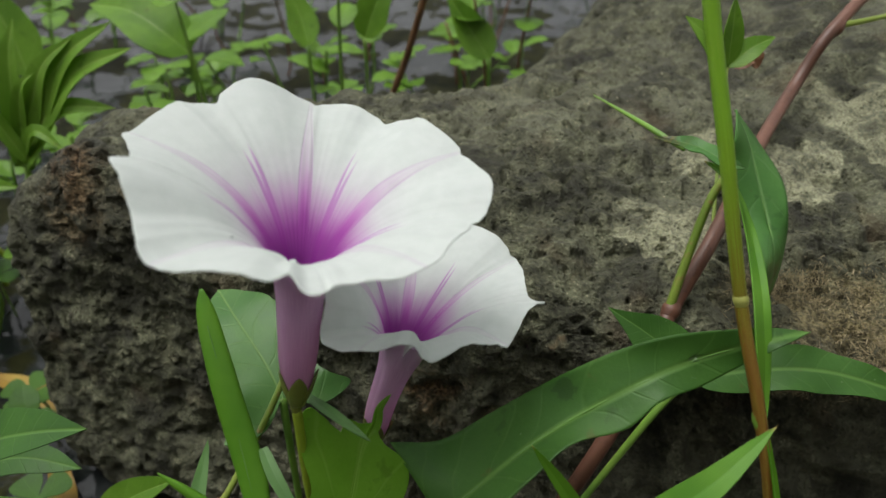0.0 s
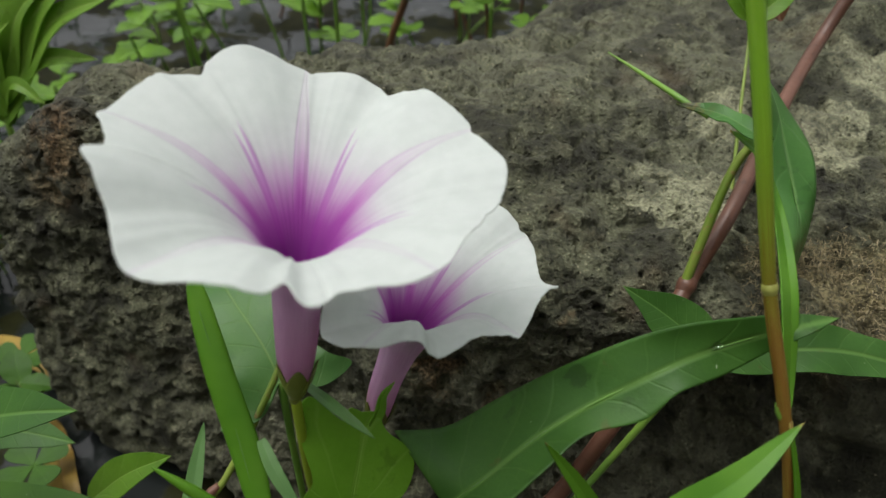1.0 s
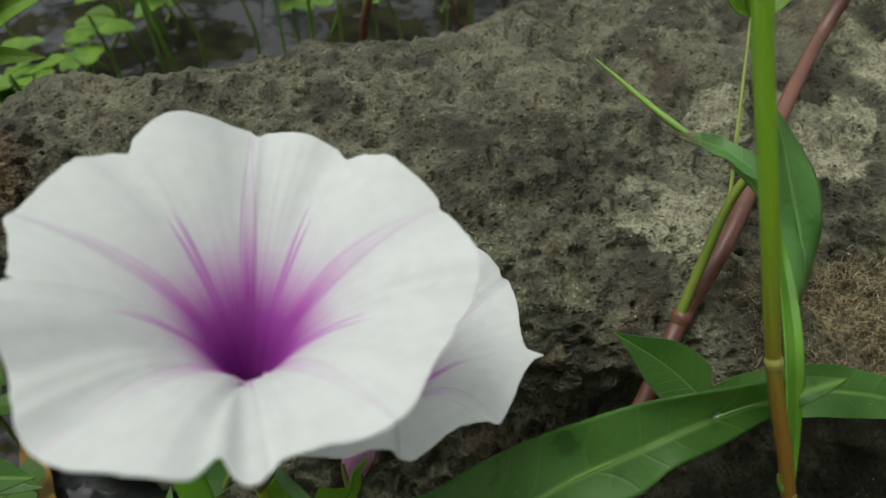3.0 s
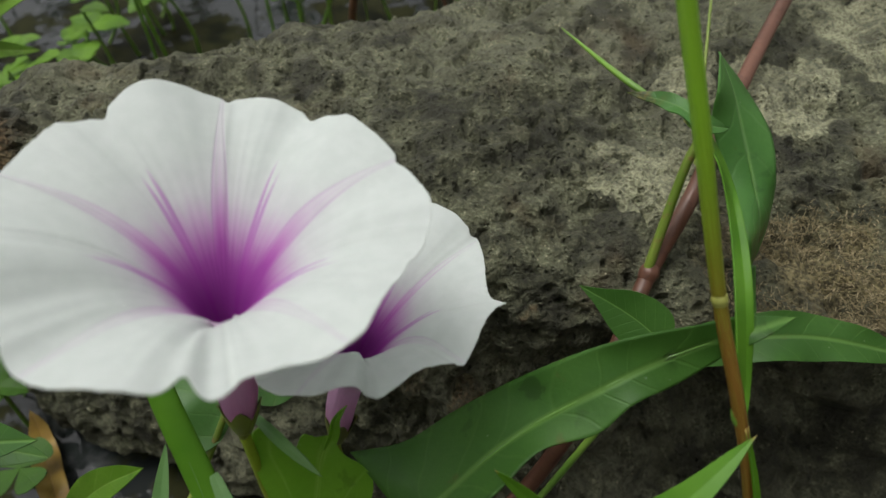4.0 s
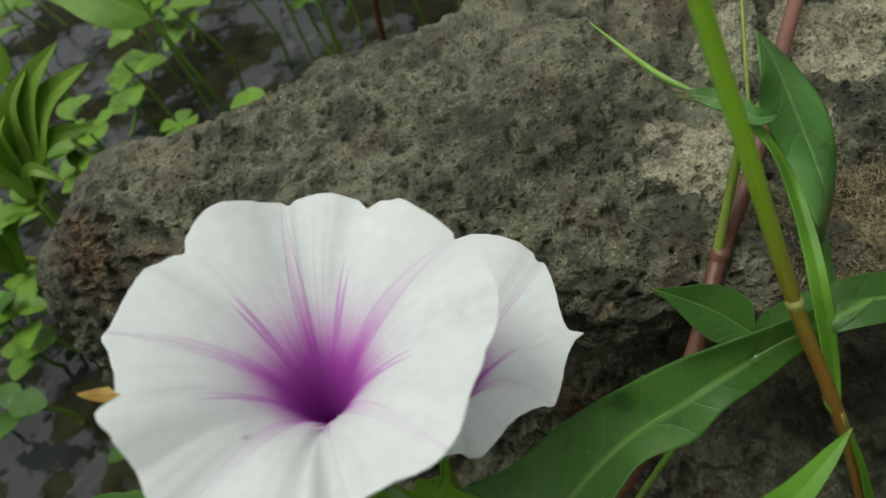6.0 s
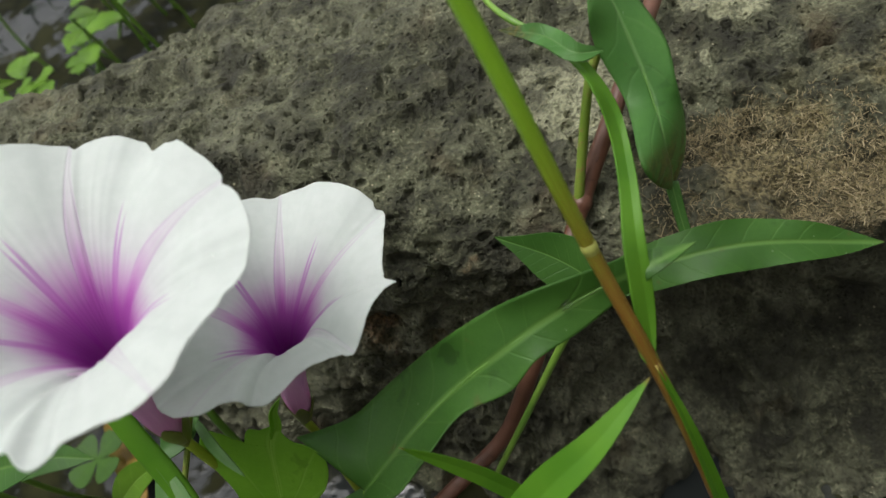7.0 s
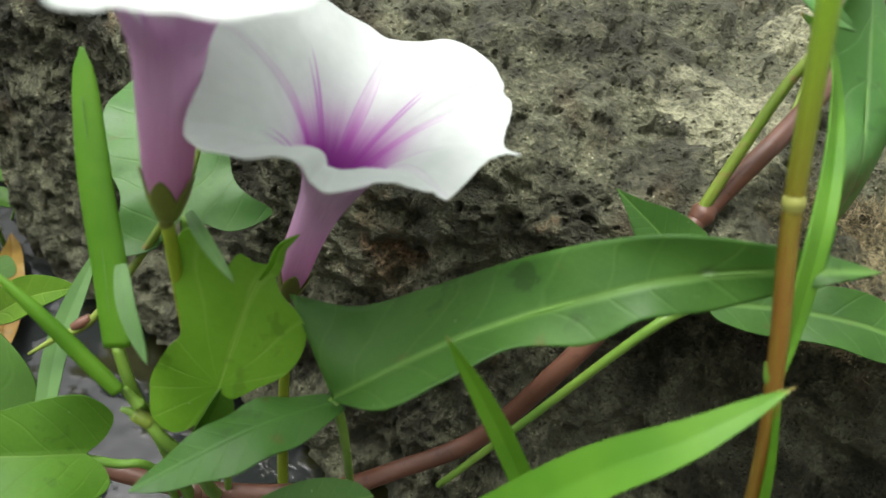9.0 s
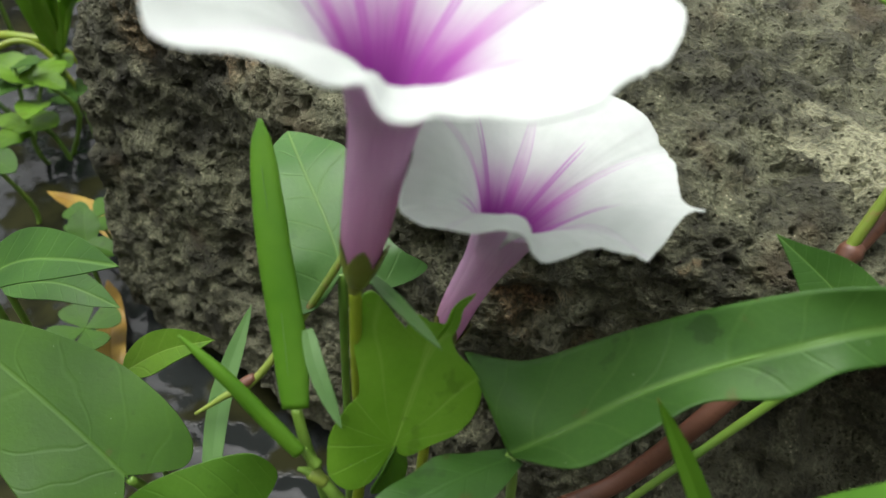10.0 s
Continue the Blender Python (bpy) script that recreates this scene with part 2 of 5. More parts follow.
def petal_material():
    n = Nodes("petal_white_purple")
    u, v = n.uv()
    # u: turns round the flower, whole numbers on the five bands; v: 0 calyx, 0.5 throat, 1 rim
    band = n.math("ABSOLUTE", n.math("SUBTRACT", n.math("FRACT", n.math("ADD", u, 0.5)), 0.5))
    wob = n.noise(320.0, 3.0)
    rag = n.noise(4.0, 3.0, n.node("ShaderNodeCombineXYZ", X=n.math("MULTIPLY", u, 3.0), Y=n.math("MULTIPLY", v, 0.8)).outputs[0])
    fine = n.noise(14.0, 3.0, n.node("ShaderNodeCombineXYZ", X=n.math("MULTIPLY", u, 3.0), Y=n.math("MULTIPLY", v, 0.4)).outputs[0])
    white = n.mix(n.ramp(wob, 0.3, 0.7), (0.755, 0.798, 0.766), (0.795, 0.834, 0.805))
    # the two lower lobes carry less purple
    low = n.ramp(n.math("ABSOLUTE", n.math("SUBTRACT", u, 3.5)), 0.25, 1.2, 0.09, 0.0)
    along = n.ramp(band, 0.02, 0.13, 0.045, 0.0)
    reach = n.math("SUBTRACT", n.math("ADD", n.math("MULTIPLY_ADD", n.math("SUBTRACT", rag, 0.5), 0.07, 0.680), along), low)
    past = n.math("SUBTRACT", v, reach)
    wash = n.ramp(past, -0.09, 0.085, 1.0, 0.0)
    veil = n.ramp(past, -0.05, 0.20, 0.22, 0.0)
    # each band is a narrow star ray with two thin darker edges that meet at the rim
    half = n.ramp(v, 0.50, 1.02, 0.135, 0.004)
    inside = n.ramp(n.math("SUBTRACT", band, half), -0.015, 0.006, 1.0, 0.0)
    rim = n.ramp(n.math("ABSOLUTE", n.math("SUBTRACT", band, half)), 0.0, 0.013, 1.0, 0.0)
    core = n.ramp(band, 0.0, 0.012, 1.0, 0.0)
    fade = n.ramp(n.math("ADD", v, low), 0.66, 1.0, 1.0, 0.16)
    # short spikes half way between the bands
    tip = n.math("MULTIPLY", n.math("SUBTRACT", n.math("SUBTRACT", n.math("MULTIPLY_ADD", rag, 0.14, 0.80), low), v), 0.24)
    spike = n.math("MULTIPLY", n.ramp(n.math("SUBTRACT", n.math("ABSOLUTE", n.math("SUBTRACT", band, 0.47)), tip), -0.018, 0.006, 1.0, 0.0), n.ramp(tip, 0.0, 0.012))
    col = n.mix(veil, white, (0.66, 0.36, 0.68))
    col = n.mix(n.math("MULTIPLY", inside, n.math("MULTIPLY", fade, 0.30)), col, (0.70, 0.38, 0.70))
    col = n.mix(n.math("MULTIPLY", rim, n.math("MULTIPLY", fade, 0.52)), col, (0.56, 0.22, 0.60))
    col = n.mix(n.math("MULTIPLY", core, n.math("MULTIPLY", fade, 0.16)), col, (0.56, 0.22, 0.60))
    col = n.mix(n.math("MULTIPLY", spike, 0.62), col, (0.54, 0.17, 0.58))
    deep = n.mix(n.ramp(v, 0.50, 0.74), (0.36, 0.025, 0.37), (0.63, 0.16, 0.61))
    deep = n.mix(n.ramp(n.math("ABSOLUTE", n.math("SUBTRACT", fine, 0.5)), 0.0, 0.06, 0.30, 0.0), deep, (0.34, 0.045, 0.40))
    col = n.mix(n.math("MULTIPLY", wash, 0.95), col, deep)
    ribs = n.math("SINE", n.math("MULTIPLY", u, 75.0))
    height = n.math("ADD", n.math("MULTIPLY", ribs, 0.14), n.math("ADD", n.math("MULTIPLY", wob, 0.5), n.math("MULTIPLY", rim, -0.7)))
    return n.surface(col, 0.55, n.bump(height, 0.25, 0.0004), col, 0.52, 0.2)


PETAL = petal_material()


def tube_petal_material():
    n = Nodes("petal_mauve")
    u, v = n.uv()
    streak = n.noise(9.0, 3.0, n.node("ShaderNodeCombineXYZ", X=n.math("MULTIPLY", u, 4.0), Y=n.math("MULTIPLY", v, 0.9)).outputs[0])
    col = n.mix(n.ramp(v, 0.05, 0.42), (0.76, 0.48, 0.66), (0.90, 0.70, 0.86))
    col = n.mix(n.ramp(streak, 0.40, 0.75, 0.0, 0.38), col, (0.56, 0.26, 0.54))
    col = n.mix(n.ramp(v, 0.44, 0.68), col, (0.80, 0.68, 0.79))
    return n.surface(col, 0.5, n.bump(streak, 0.2, 0.0003), col, 0.66, 0.3)


PETAL_TUBE = tube_petal_material()


def rock_material():
    n = Nodes("pitted_grey_rock")
    big, mid, fine = n.noise(18.0, 6.0, rough=0.65), n.noise(120.0, 6.0, rough=0.62), n.noise(900.0, 4.0, rough=0.6)
    cell = n.voronoi(480.0)
    chips = n.voronoi(430.0)
    col = n.mix(n.ramp(mid, 0.33, 0.67), (0.036, 0.0355, 0.023), (0.128, 0.129, 0.086))
    col = n.mix(n.ramp(big, 0.44, 0.64, 0.0, 0.65), col, (0.190, 0.188, 0.135))
    col = n.mix(n.ramp(fine, 0.52, 0.64, 0.0, 0.45), col, n.mix(n.ramp(mid, 0.4, 0.6), (0.12, 0.118, 0.082), (0.32, 0.31, 0.22)))
    col = n.mix(n.ramp(fine, 0.45, 0.36, 0.0, 0.55), col, (0.014, 0.0135, 0.011))
    col = n.mix(n.ramp(n.noise(48.0, 5.0, rough=0.6), 0.50, 0.37, 0.0, 0.72), col, (0.020, 0.019, 0.014))
    col = n.mix(n.math("MULTIPLY", n.ramp(chips["Distance"], 0.06, 0.17, 1.0, 0.0), n.ramp(n.noise(120.0, 4.0), 0.54, 0.62)), col, (0.42, 0.38, 0.28))
    rust = n.noise(38.0, 5.0)
    col = n.mix(n.ramp(rust, 0.58, 0.76, 0.0, 0.28), col, (0.15, 0.090, 0.045))
    # bare pale scars
    where = n.t.nodes.new("ShaderNodeVectorMath")
    where.operation = "ADD"
    wob = n.node("ShaderNodeTexNoise", Scale=70.0, Detail=5.0)
    n.put(wob.inputs["Vector"], n.coords())
    shift = n.t.nodes.new("ShaderNodeVectorMath")
    shift.operation = "MULTIPLY_ADD"
    n.t.links.new(wob.outputs["Color"], shift.inputs[0])
    shift.inputs[1].default_value, shift.inputs[2].default_value = (0.030, 0.030, 0.030), (-0.015, -0.015, -0.015)
    n.t.links.new(n.coords(), where.inputs[0])
    n.t.links.new(shift.outputs[0], where.inputs[1])
    scars = None
    for centre, size in (((0.0585, 0.178, 0.130), 0.0120), ((0.068, 0.168, 0.128), 0.0115), ((0.074, 0.176, 0.130), 0.009), ((0.084, 0.205, 0.139), 0.008), ((0.1005, 0.173, 0.131), 0.0042), ((0.112, 0.200, 0.138), 0.017), ((0.145, 0.225, 0.142), 0.02), ((0.160, 0.190, 0.135), 0.016), ((0.085, 0.212, 0.140), 0.009), ((0.18, 0.26, 0.14), 0.02)):
        d = n.t.nodes.new("ShaderNodeVectorMath")
        d.operation = "DISTANCE"
        n.t.links.new(where.outputs[0], d.inputs[0])
        d.inputs[1].default_value = centre
        k = n.ramp(d.outputs["Value"], size * 0.92, size * 1.03, 1.0, 0.0)
        scars = k if scars is None else n.math("MAXIMUM", scars, k)
    pale = n.mix(n.ramp(fine, 0.36, 0.60), (0.19, 0.187, 0.135), (0.39, 0.38, 0.265))
    col = n.mix(n.math("MULTIPLY", scars, n.ramp(mid, 0.32, 0.60, 0.30, 0.90)), col, pale)
    # rusty brown patches
    for centre, size in (((-0.118, 0.192, 0.130), 0.017), ((-0.088, 0.184, 0.128), 0.011), ((0.0325, 0.139, 0.117), 0.0045), ((-0.005, 0.147, 0.092), 0.013), ((0.020, 0.140, 0.075), 0.010), ((0.100, 0.105, 0.070), 0.030), ((0.130, 0.100, 0.085), 0.025), ((0.075, 0.110, 0.050), 0.016)):
        d = n.t.nodes.new("ShaderNodeVectorMath")
        d.operation = "DISTANCE"
        n.t.links.new(where.outputs[0], d.inputs[0])
        d.inputs[1].default_value = centre
        col = n.mix(n.math("MULTIPLY", n.ramp(d.outputs["Value"], size * 0.3, size * 1.3, 0.6, 0.0), n.ramp(mid, 0.38, 0.58)), col, n.mix(n.ramp(fine, 0.4, 0.6), (0.075, 0.038, 0.018), (0.27, 0.145, 0.072)))
    # straw-coloured crust on the lip
    place = n.t.nodes.new("ShaderNodeSeparateXYZ")
    n.t.links.new(where.outputs[0], place.inputs[0])
    crust = n.math("MULTIPLY", n.ramp(place.outputs[0], 0.070, 0.090), n.math("MULTIPLY", n.ramp(place.outputs[1], 0.168, 0.152), n.math("MULTIPLY", n.ramp(place.outputs[2], 0.100, 0.113), n.ramp(n.noise(60.0, 4.0), 0.38, 0.58))))
    col = n.mix(n.math("MULTIPLY", crust, 0.7), col, n.mix(n.ramp(fine, 0.4, 0.6), (0.070, 0.052, 0.024), (0.30, 0.235, 0.12)))
    col = n.mix(n.ramp(n.noise(15.0, 4.0, rough=0.6), 0.50, 0.36, 0.0, 0.5), col, (0.030, 0.029, 0.020))
    col = n.mix(1.0, col, (0.97, 1.0, 0.90), "MULTIPLY")
    height = n.math("ADD", n.math("MULTIPLY", mid, 0.8), n.math("ADD", n.math("MULTIPLY", fine, 0.6), n.math("MULTIPLY", n.ramp(cell["Distance"], 0.0, 0.30), 0.7)))
    return n.surface(col, n.ramp(mid, 0.3, 0.7, 0.65, 0.95), n.bump(height, 1.0, 0.0030), specular=0.3)


ROCK = rock_material()


def water_material():
    n = Nodes("dark_pond_water")
    ripple = n.noise(28.0, 3.0)
    scum = n.noise(60.0, 6.0)
    # dull brown weed mats, also painted dark reflections breaking up the open water
    reflection_mat = n.ramp(n.math("ADD", n.noise(13.0, 6.0, rough=0.65), n.math("MULTIPLY", n.math("SUBTRACT", scum, 0.5), 0.30)), 0.47, 0.53)
    col = n.mix(n.ramp(scum, 0.50, 0.72), (0.018, 0.021, 0.020), (0.064, 0.069, 0.068))
    col = n.mix(reflection_mat, col, n.mix(n.ramp(scum, 0.35, 0.65), (0.006, 0.007, 0.003), (0.022, 0.023, 0.008)))
    m = n.surface(col, n.mix(reflection_mat, (0.04, 0.04, 0.04), (0.45, 0.45, 0.45)), n.bump(n.math("ADD", ripple, n.math("MULTIPLY", n.math("MULTIPLY", reflection_mat, scum), 0.15)), 0.16, 0.01), specular=0.5)
    for q in n.t.nodes:
        if q.type == "BSDF_PRINCIPLED":
            q.inputs["IOR"].default_value = 1.33
            n.put(q.inputs["Specular IOR Level"], n.ramp(reflection_mat, 0.0, 1.0, 0.60, 0.05))
    return m


WATER = water_material()


def drop_material():
    n = Nodes("water_drop")
    g = n.node("ShaderNodeBsdfGlass", Roughness=0.02, IOR=1.33)
    n.t.links.new(g.outputs[0], n.out.inputs["Surface"])
    return n.m


DROP = drop_material()


def straw_material():
    n = Nodes("dry_straw")
    r = n.t.nodes.new("ShaderNodeNewGeometry").outputs["Random Per Island"]
    col = n.mix(n.ramp(r, 0.0, 0.6), (0.050, 0.042, 0.020), (0.25, 0.208, 0.110))
    col = n.mix(n.ramp(r, 0.75, 1.0), col, (0.42, 0.35, 0.21))
    return n.surface(col, 0.7, n.bump(n.noise(2500.0, 2.0), 0.3, 0.0001))


STRAW = straw_material()

# ---- water ----
cut = np.concatenate([-np.geomspace(300, 0.5, 18), np.linspace(-0.4, 0.4, 9), np.geomspace(0.5, 300, 18)])
gx, gy = np.meshgrid(cut, cut, indexing="ij")
pond = part("water", grid_mesh("water", np.stack([gx, gy, gx * 0], -1)), WATER)
tagged(pond, "still dark pond water reflecting a grey sky", "water", kind="structure")


# ---- unseen dark slope behind the viewer, added to keep sky light off front faces ----
bx, bt = np.meshgrid(np.concatenate([-np.geomspace(40, 0.2, 30), [0], np.geomspace(0.2, 40, 30)]), np.linspace(0, 1, 60), indexing="ij")
by = -0.10 - 30 * bt ** 3.2 - 0.6 * bt - 0.02 * np.cos(bx * 3)
bz = -0.03 + 1.9 * (1 - np.exp(-(-by - 0.10) / 1.3)) + 0.03 * fbm(bx * 3, by * 3, bx * 0, 4, 41)
BLOCKER_DARK = stem_material("light_blocker_dark", (0.028, 0.022, 0.014), (0.060, 0.050, 0.028), (0.03, 0.045, 0.012))
tagged(part("light_blocker", grid_mesh("light_blocker", np.stack([bx, by, bz], -1)), BLOCKER_DARK), "unseen dark slope added behind the viewer to block sky light", "ground", kind="structure")


# ---- rock ----
# cross-sections (y, z) from the foot of the front face over the lip and the top to the back
SECTIONS = {
    -0.156: [(0.215, -0.03), (0.218, 0.01), (0.222, 0.03), (0.225, 0.045), (0.230, 0.050), (0.235, 0.045), (0.24, 0.03), (0.242, 0.01), (0.245, -0.03)],
    -0.146: [(0.180, -0.03), (0.183, 0.03), (0.190, 0.07), (0.198, 0.105), (0.207, 0.118), (0.217, 0.118), (0.232, 0.10), (0.240, 0.06), (0.245, -0.03)],
    -0.115: [(0.165, -0.03), (0.172, 0.035), (0.186, 0.080), (0.192, 0.120), (0.201, 0.140), (0.217, 0.141), (0.234, 0.136), (0.250, 0.09), (0.258, -0.03)],
    -0.050: [(0.135, -0.03), (0.150, 0.030), (0.163, 0.080), (0.168, 0.116), (0.181, 0.138), (0.210, 0.142), (0.247, 0.138), (0.272, 0.09), (0.282, -0.03)],
    0.005: [(0.105, -0.03), (0.128, 0.028), (0.143, 0.080), (0.147, 0.112), (0.166, 0.135), (0.198, 0.141), (0.255, 0.139), (0.290, 0.09), (0.300, -0.03)],
    0.032: [(0.085, -0.03), (0.118, 0.026), (0.136, 0.082), (0.142, 0.117), (0.163, 0.131), (0.198, 0.140), (0.266, 0.140), (0.320, 0.100), (0.340, -0.03)],
    0.062: [(0.072, -0.03), (0.120, 0.020), (0.151, 0.080), (0.138, 0.111), (0.160, 0.126), (0.205, 0.138), (0.292, 0.141), (0.365, 0.11), (0.400, -0.03)],
    0.102: [(0.058, -0.03), (0.110, 0.020), (0.148, 0.080), (0.128, 0.115), (0.150, 0.123), (0.185, 0.134), (0.290, 0.146), (0.440, 0.13), (0.480, -0.03)],
    0.200: [(0.050, -0.03), (0.105, 0.030), (0.142, 0.085), (0.125, 0.120), (0.155, 0.130), (0.200, 0.140), (0.320, 0.160), (0.520, 0.15), (0.560, -0.03)],
    0.420: [(0.070, -0.03), (0.105, 0.030), (0.140, 0.080), (0.170, 0.110), (0.210, 0.120), (0.260, 0.125), (0.340, 0.130), (0.440, 0.10), (0.480, -0.03)],
}


def build_rock(nu=880, nv=600):
    xs = np.array(list(SECTIONS))
    prof = np.array([spline(p, 160) for p in SECTIONS.values()])
    fine = np.concatenate([np.linspace(-0.156, -0.135, 60, endpoint=False), np.linspace(-0.135, 0.13, nu - 120, endpoint=False), np.linspace(0.13, 0.42, 60)])
    # smooth blend of the sections along x
    k = np.clip(np.searchsorted(xs, fine) - 1, 0, len(xs) - 2)
    f = (fine - xs[k]) / (xs[k + 1] - xs[k])
    f = (0.5 * f + 0.5 * f * f * (3 - 2 * f))[:, None, None]
    prof = prof[k] * (1 - f) + prof[k + 1] * f
    # spread rows evenly, closer on the front and the near top
    v = np.linspace(0, 1, nv)
    v = 0.08 + 0.92 * v ** 1.05
    pos = v * (prof.shape[1] - 1)
    a = np.minimum(pos.astype(int), prof.shape[1] - 2)
    g = (pos - a)[None, :, None]
    yz = prof[:, a] * (1 - g) + prof[:, a + 1] * g
    P = np.concatenate([np.broadcast_to(fine[:, None, None], yz.shape[:2] + (1,)), yz], -1)
    du, dv = np.gradient(P, axis=0), np.gradient(P, axis=1)
    N = unit(np.cross(du, dv))
    x, y, z = P[..., 0], P[..., 1], P[..., 2]
    d = 0.0050 * fbm(x * 28, y * 28, z * 28, 3, 1) + 0.0042 * fbm(x * 85, y * 85, z * 85, 3, 2)
    d += 0.0016 * fbm(x * 260, y * 260, z * 260, 3, 3)
    # pits and hollows
    d -= 0.008 * np.clip(fbm(x * 240, y * 240, z * 240, 2, 9) - 0.30, 0, 0.25)
    d -= 0.013 * np.clip(fbm(x * 330, y * 330, z * 330, 1, 17) - 0.54, 0, 0.2)
    d -= 0.009 * np.clip(fbm(x * 75, y * 75, z * 95, 2, 5) - 0.28, 0, 0.5)
    d -= 0.007 * np.exp(-(((x + 0.004) / 0.007) ** 2 + ((z - 0.122) / 0.010) ** 2)) * (y < 0.19)
    d -= 0.014 * np.clip(fbm(x * 42, y * 42, z * 42, 3, 33) - 0.26, 0, 0.4)
    crust = np.clip((z - 0.098) / 0.008, 0, 1) * np.clip((0.164 - y) / 0.008, 0, 1) * np.clip((x - 0.074) / 0.012, 0, 1)
    d += crust * (0.0022 * fbm(x * 210, y * 210, z * 210, 3, 35) - 0.004 * np.clip(fbm(x * 120, y * 120, z * 120, 2, 36) - 0.2, 0, 0.5))
    # broken face under the right-hand lip
    hollow = np.clip((x - 0.045) / 0.03, 0, 1) * np.clip((0.110 - z) / 0.02, 0, 1)
    deep = hollow * np.clip((z - 0.015) / 0.03, 0, 1)
    d -= hollow * 0.006 + deep * (0.008 + 0.030 * np.clip(fbm(x * 38, y * 38, z * 38, 3, 12) + 0.15, 0, 1))
    face = np.clip((x + 0.03) / 0.03, 0, 1) * np.clip((0.104 - z) / 0.02, 0, 1)
    d -= face * (0.016 * np.clip(fbm(x * 75, y * 75, z * 75, 3, 23), 0, 1) + 0.006 * np.abs(fbm(x * 160, y * 160, z * 160, 3, 24)))
    return P + N * d[..., None], N


ROCK_P, ROCK_N = build_rock()
tagged(part("boulder", grid_mesh("boulder", ROCK_P), ROCK), "large rough grey pitted boulder at the edge of a pond", "rock")


# ---- plant parts ----
def leaf_mesh(name, spine, normal, right, left=None, fold=0.12, curl=0.0, wave=0.0, waves=3.0, phase=0.0, nu=56, nv=9, twist=0.0):
    """A leaf blade along a spine. right and left: half outlines (along, across) in leaf lengths, from the base round to the tip."""
    c = spline(spine, 80)
    seg = np.linalg.norm(np.diff(c, axis=0), axis=1)
    length = seg.sum()
    at = np.concatenate([[0], np.cumsum(seg)]) / length
    t = unit(np.gradient(c, axis=0))
    nrm = np.array(normal, float)
    folds = fold if isinstance(fold, tuple) else (fold, fold)
    outr, outl = spline(right, nu), spline(left or right, nu)
    ou = np.stack([outl[:, 0], outr[:, 0]], 1)
    ov = np.stack([-np.abs(outl[:, 1]), np.abs(outr[:, 1])], 1)
    m = np.clip(ou.mean(1), 0, 1)
    m = np.maximum.accumulate(m + np.linspace(0, 0.01, nu)) / 1.01
    m[-1] = 1.0
    j = np.sort(np.concatenate([np.linspace(-1, 1, 2 * nv + 1), [-0.985, 0.985]]))
    s = np.abs(j)[None, :]
    sidei = (j > 0).astype(int)
    U = m[:, None] * (1 - s) + ou[:, sidei] * s
    V = ov[:, sidei] * s
    uc = np.clip(U, 0, 1)
    base = np.stack([np.interp(uc, at, c[:, q]) for q in range(3)], -1)
    T = unit(np.stack([np.interp(uc, at, t[:, q]) for q in range(3)], -1))
    if nrm.ndim == 2:
        k = np.clip(uc / 0.5, 0, 1)[..., None]
        nrm = nrm[0] * (1 - k) + nrm[1] * k
    fold = folds[0] + (folds[1] - folds[0]) * np.clip(uc / 0.5, 0, 1)
    B = unit(np.cross(T, np.broadcast_to(nrm, T.shape)))
    N = np.cross(B, T)
    if twist:
        a = (twist * uc)[..., None]
        B, N = B * np.cos(a) + N * np.sin(a), N * np.cos(a) - B * np.sin(a)
    base = base + T * ((U - uc) * length)[..., None]
    wide = np.abs(ov).max()
    lift = np.abs(V) * fold + curl * V ** 2 / wide + wave * np.sin(waves * 6.283 * U + phase + (V > 0) * 1.3) * (np.abs(V) / wide) ** 1.6
    P = base + B * (V * length * np.cos(np.clip(np.abs(fold), 0, 1.2)))[..., None] + N * (lift * length)[..., None]
    return grid_mesh(name, P, np.stack([U, V], -1)), length, c


def leaf(name, label, spine, normal, outline, material, petiole=None, petiole_material=None, left=None, rib=0.00022, group="", parent=None, stout=1.0, **shape):
    th = parent or thing(name, label, "leaf", group)
    me, length, c = leaf_mesh("blade", spine, normal, outline, left, **shape)
    blade = part("blade", me, material, th, thick=0.0003)
    nrm = unit(np.array(normal, float).reshape(-1, 3)[-1])
    part("midrib", tube_mesh("midrib", c[::16][:5] - nrm * rib * 0.6, [rib * 0.95, rib * 0.65, rib * 0.3], 20, 6), RIB_GREEN if petiole_material is None else petiole_material, blade)
    if petiole:
        part("petiole", tube_mesh("petiole", petiole, [0.0011 * stout, 0.0009 * stout, 0.0008 * stout], 24, 8), petiole_material or STEM_GREEN, th)
    return th


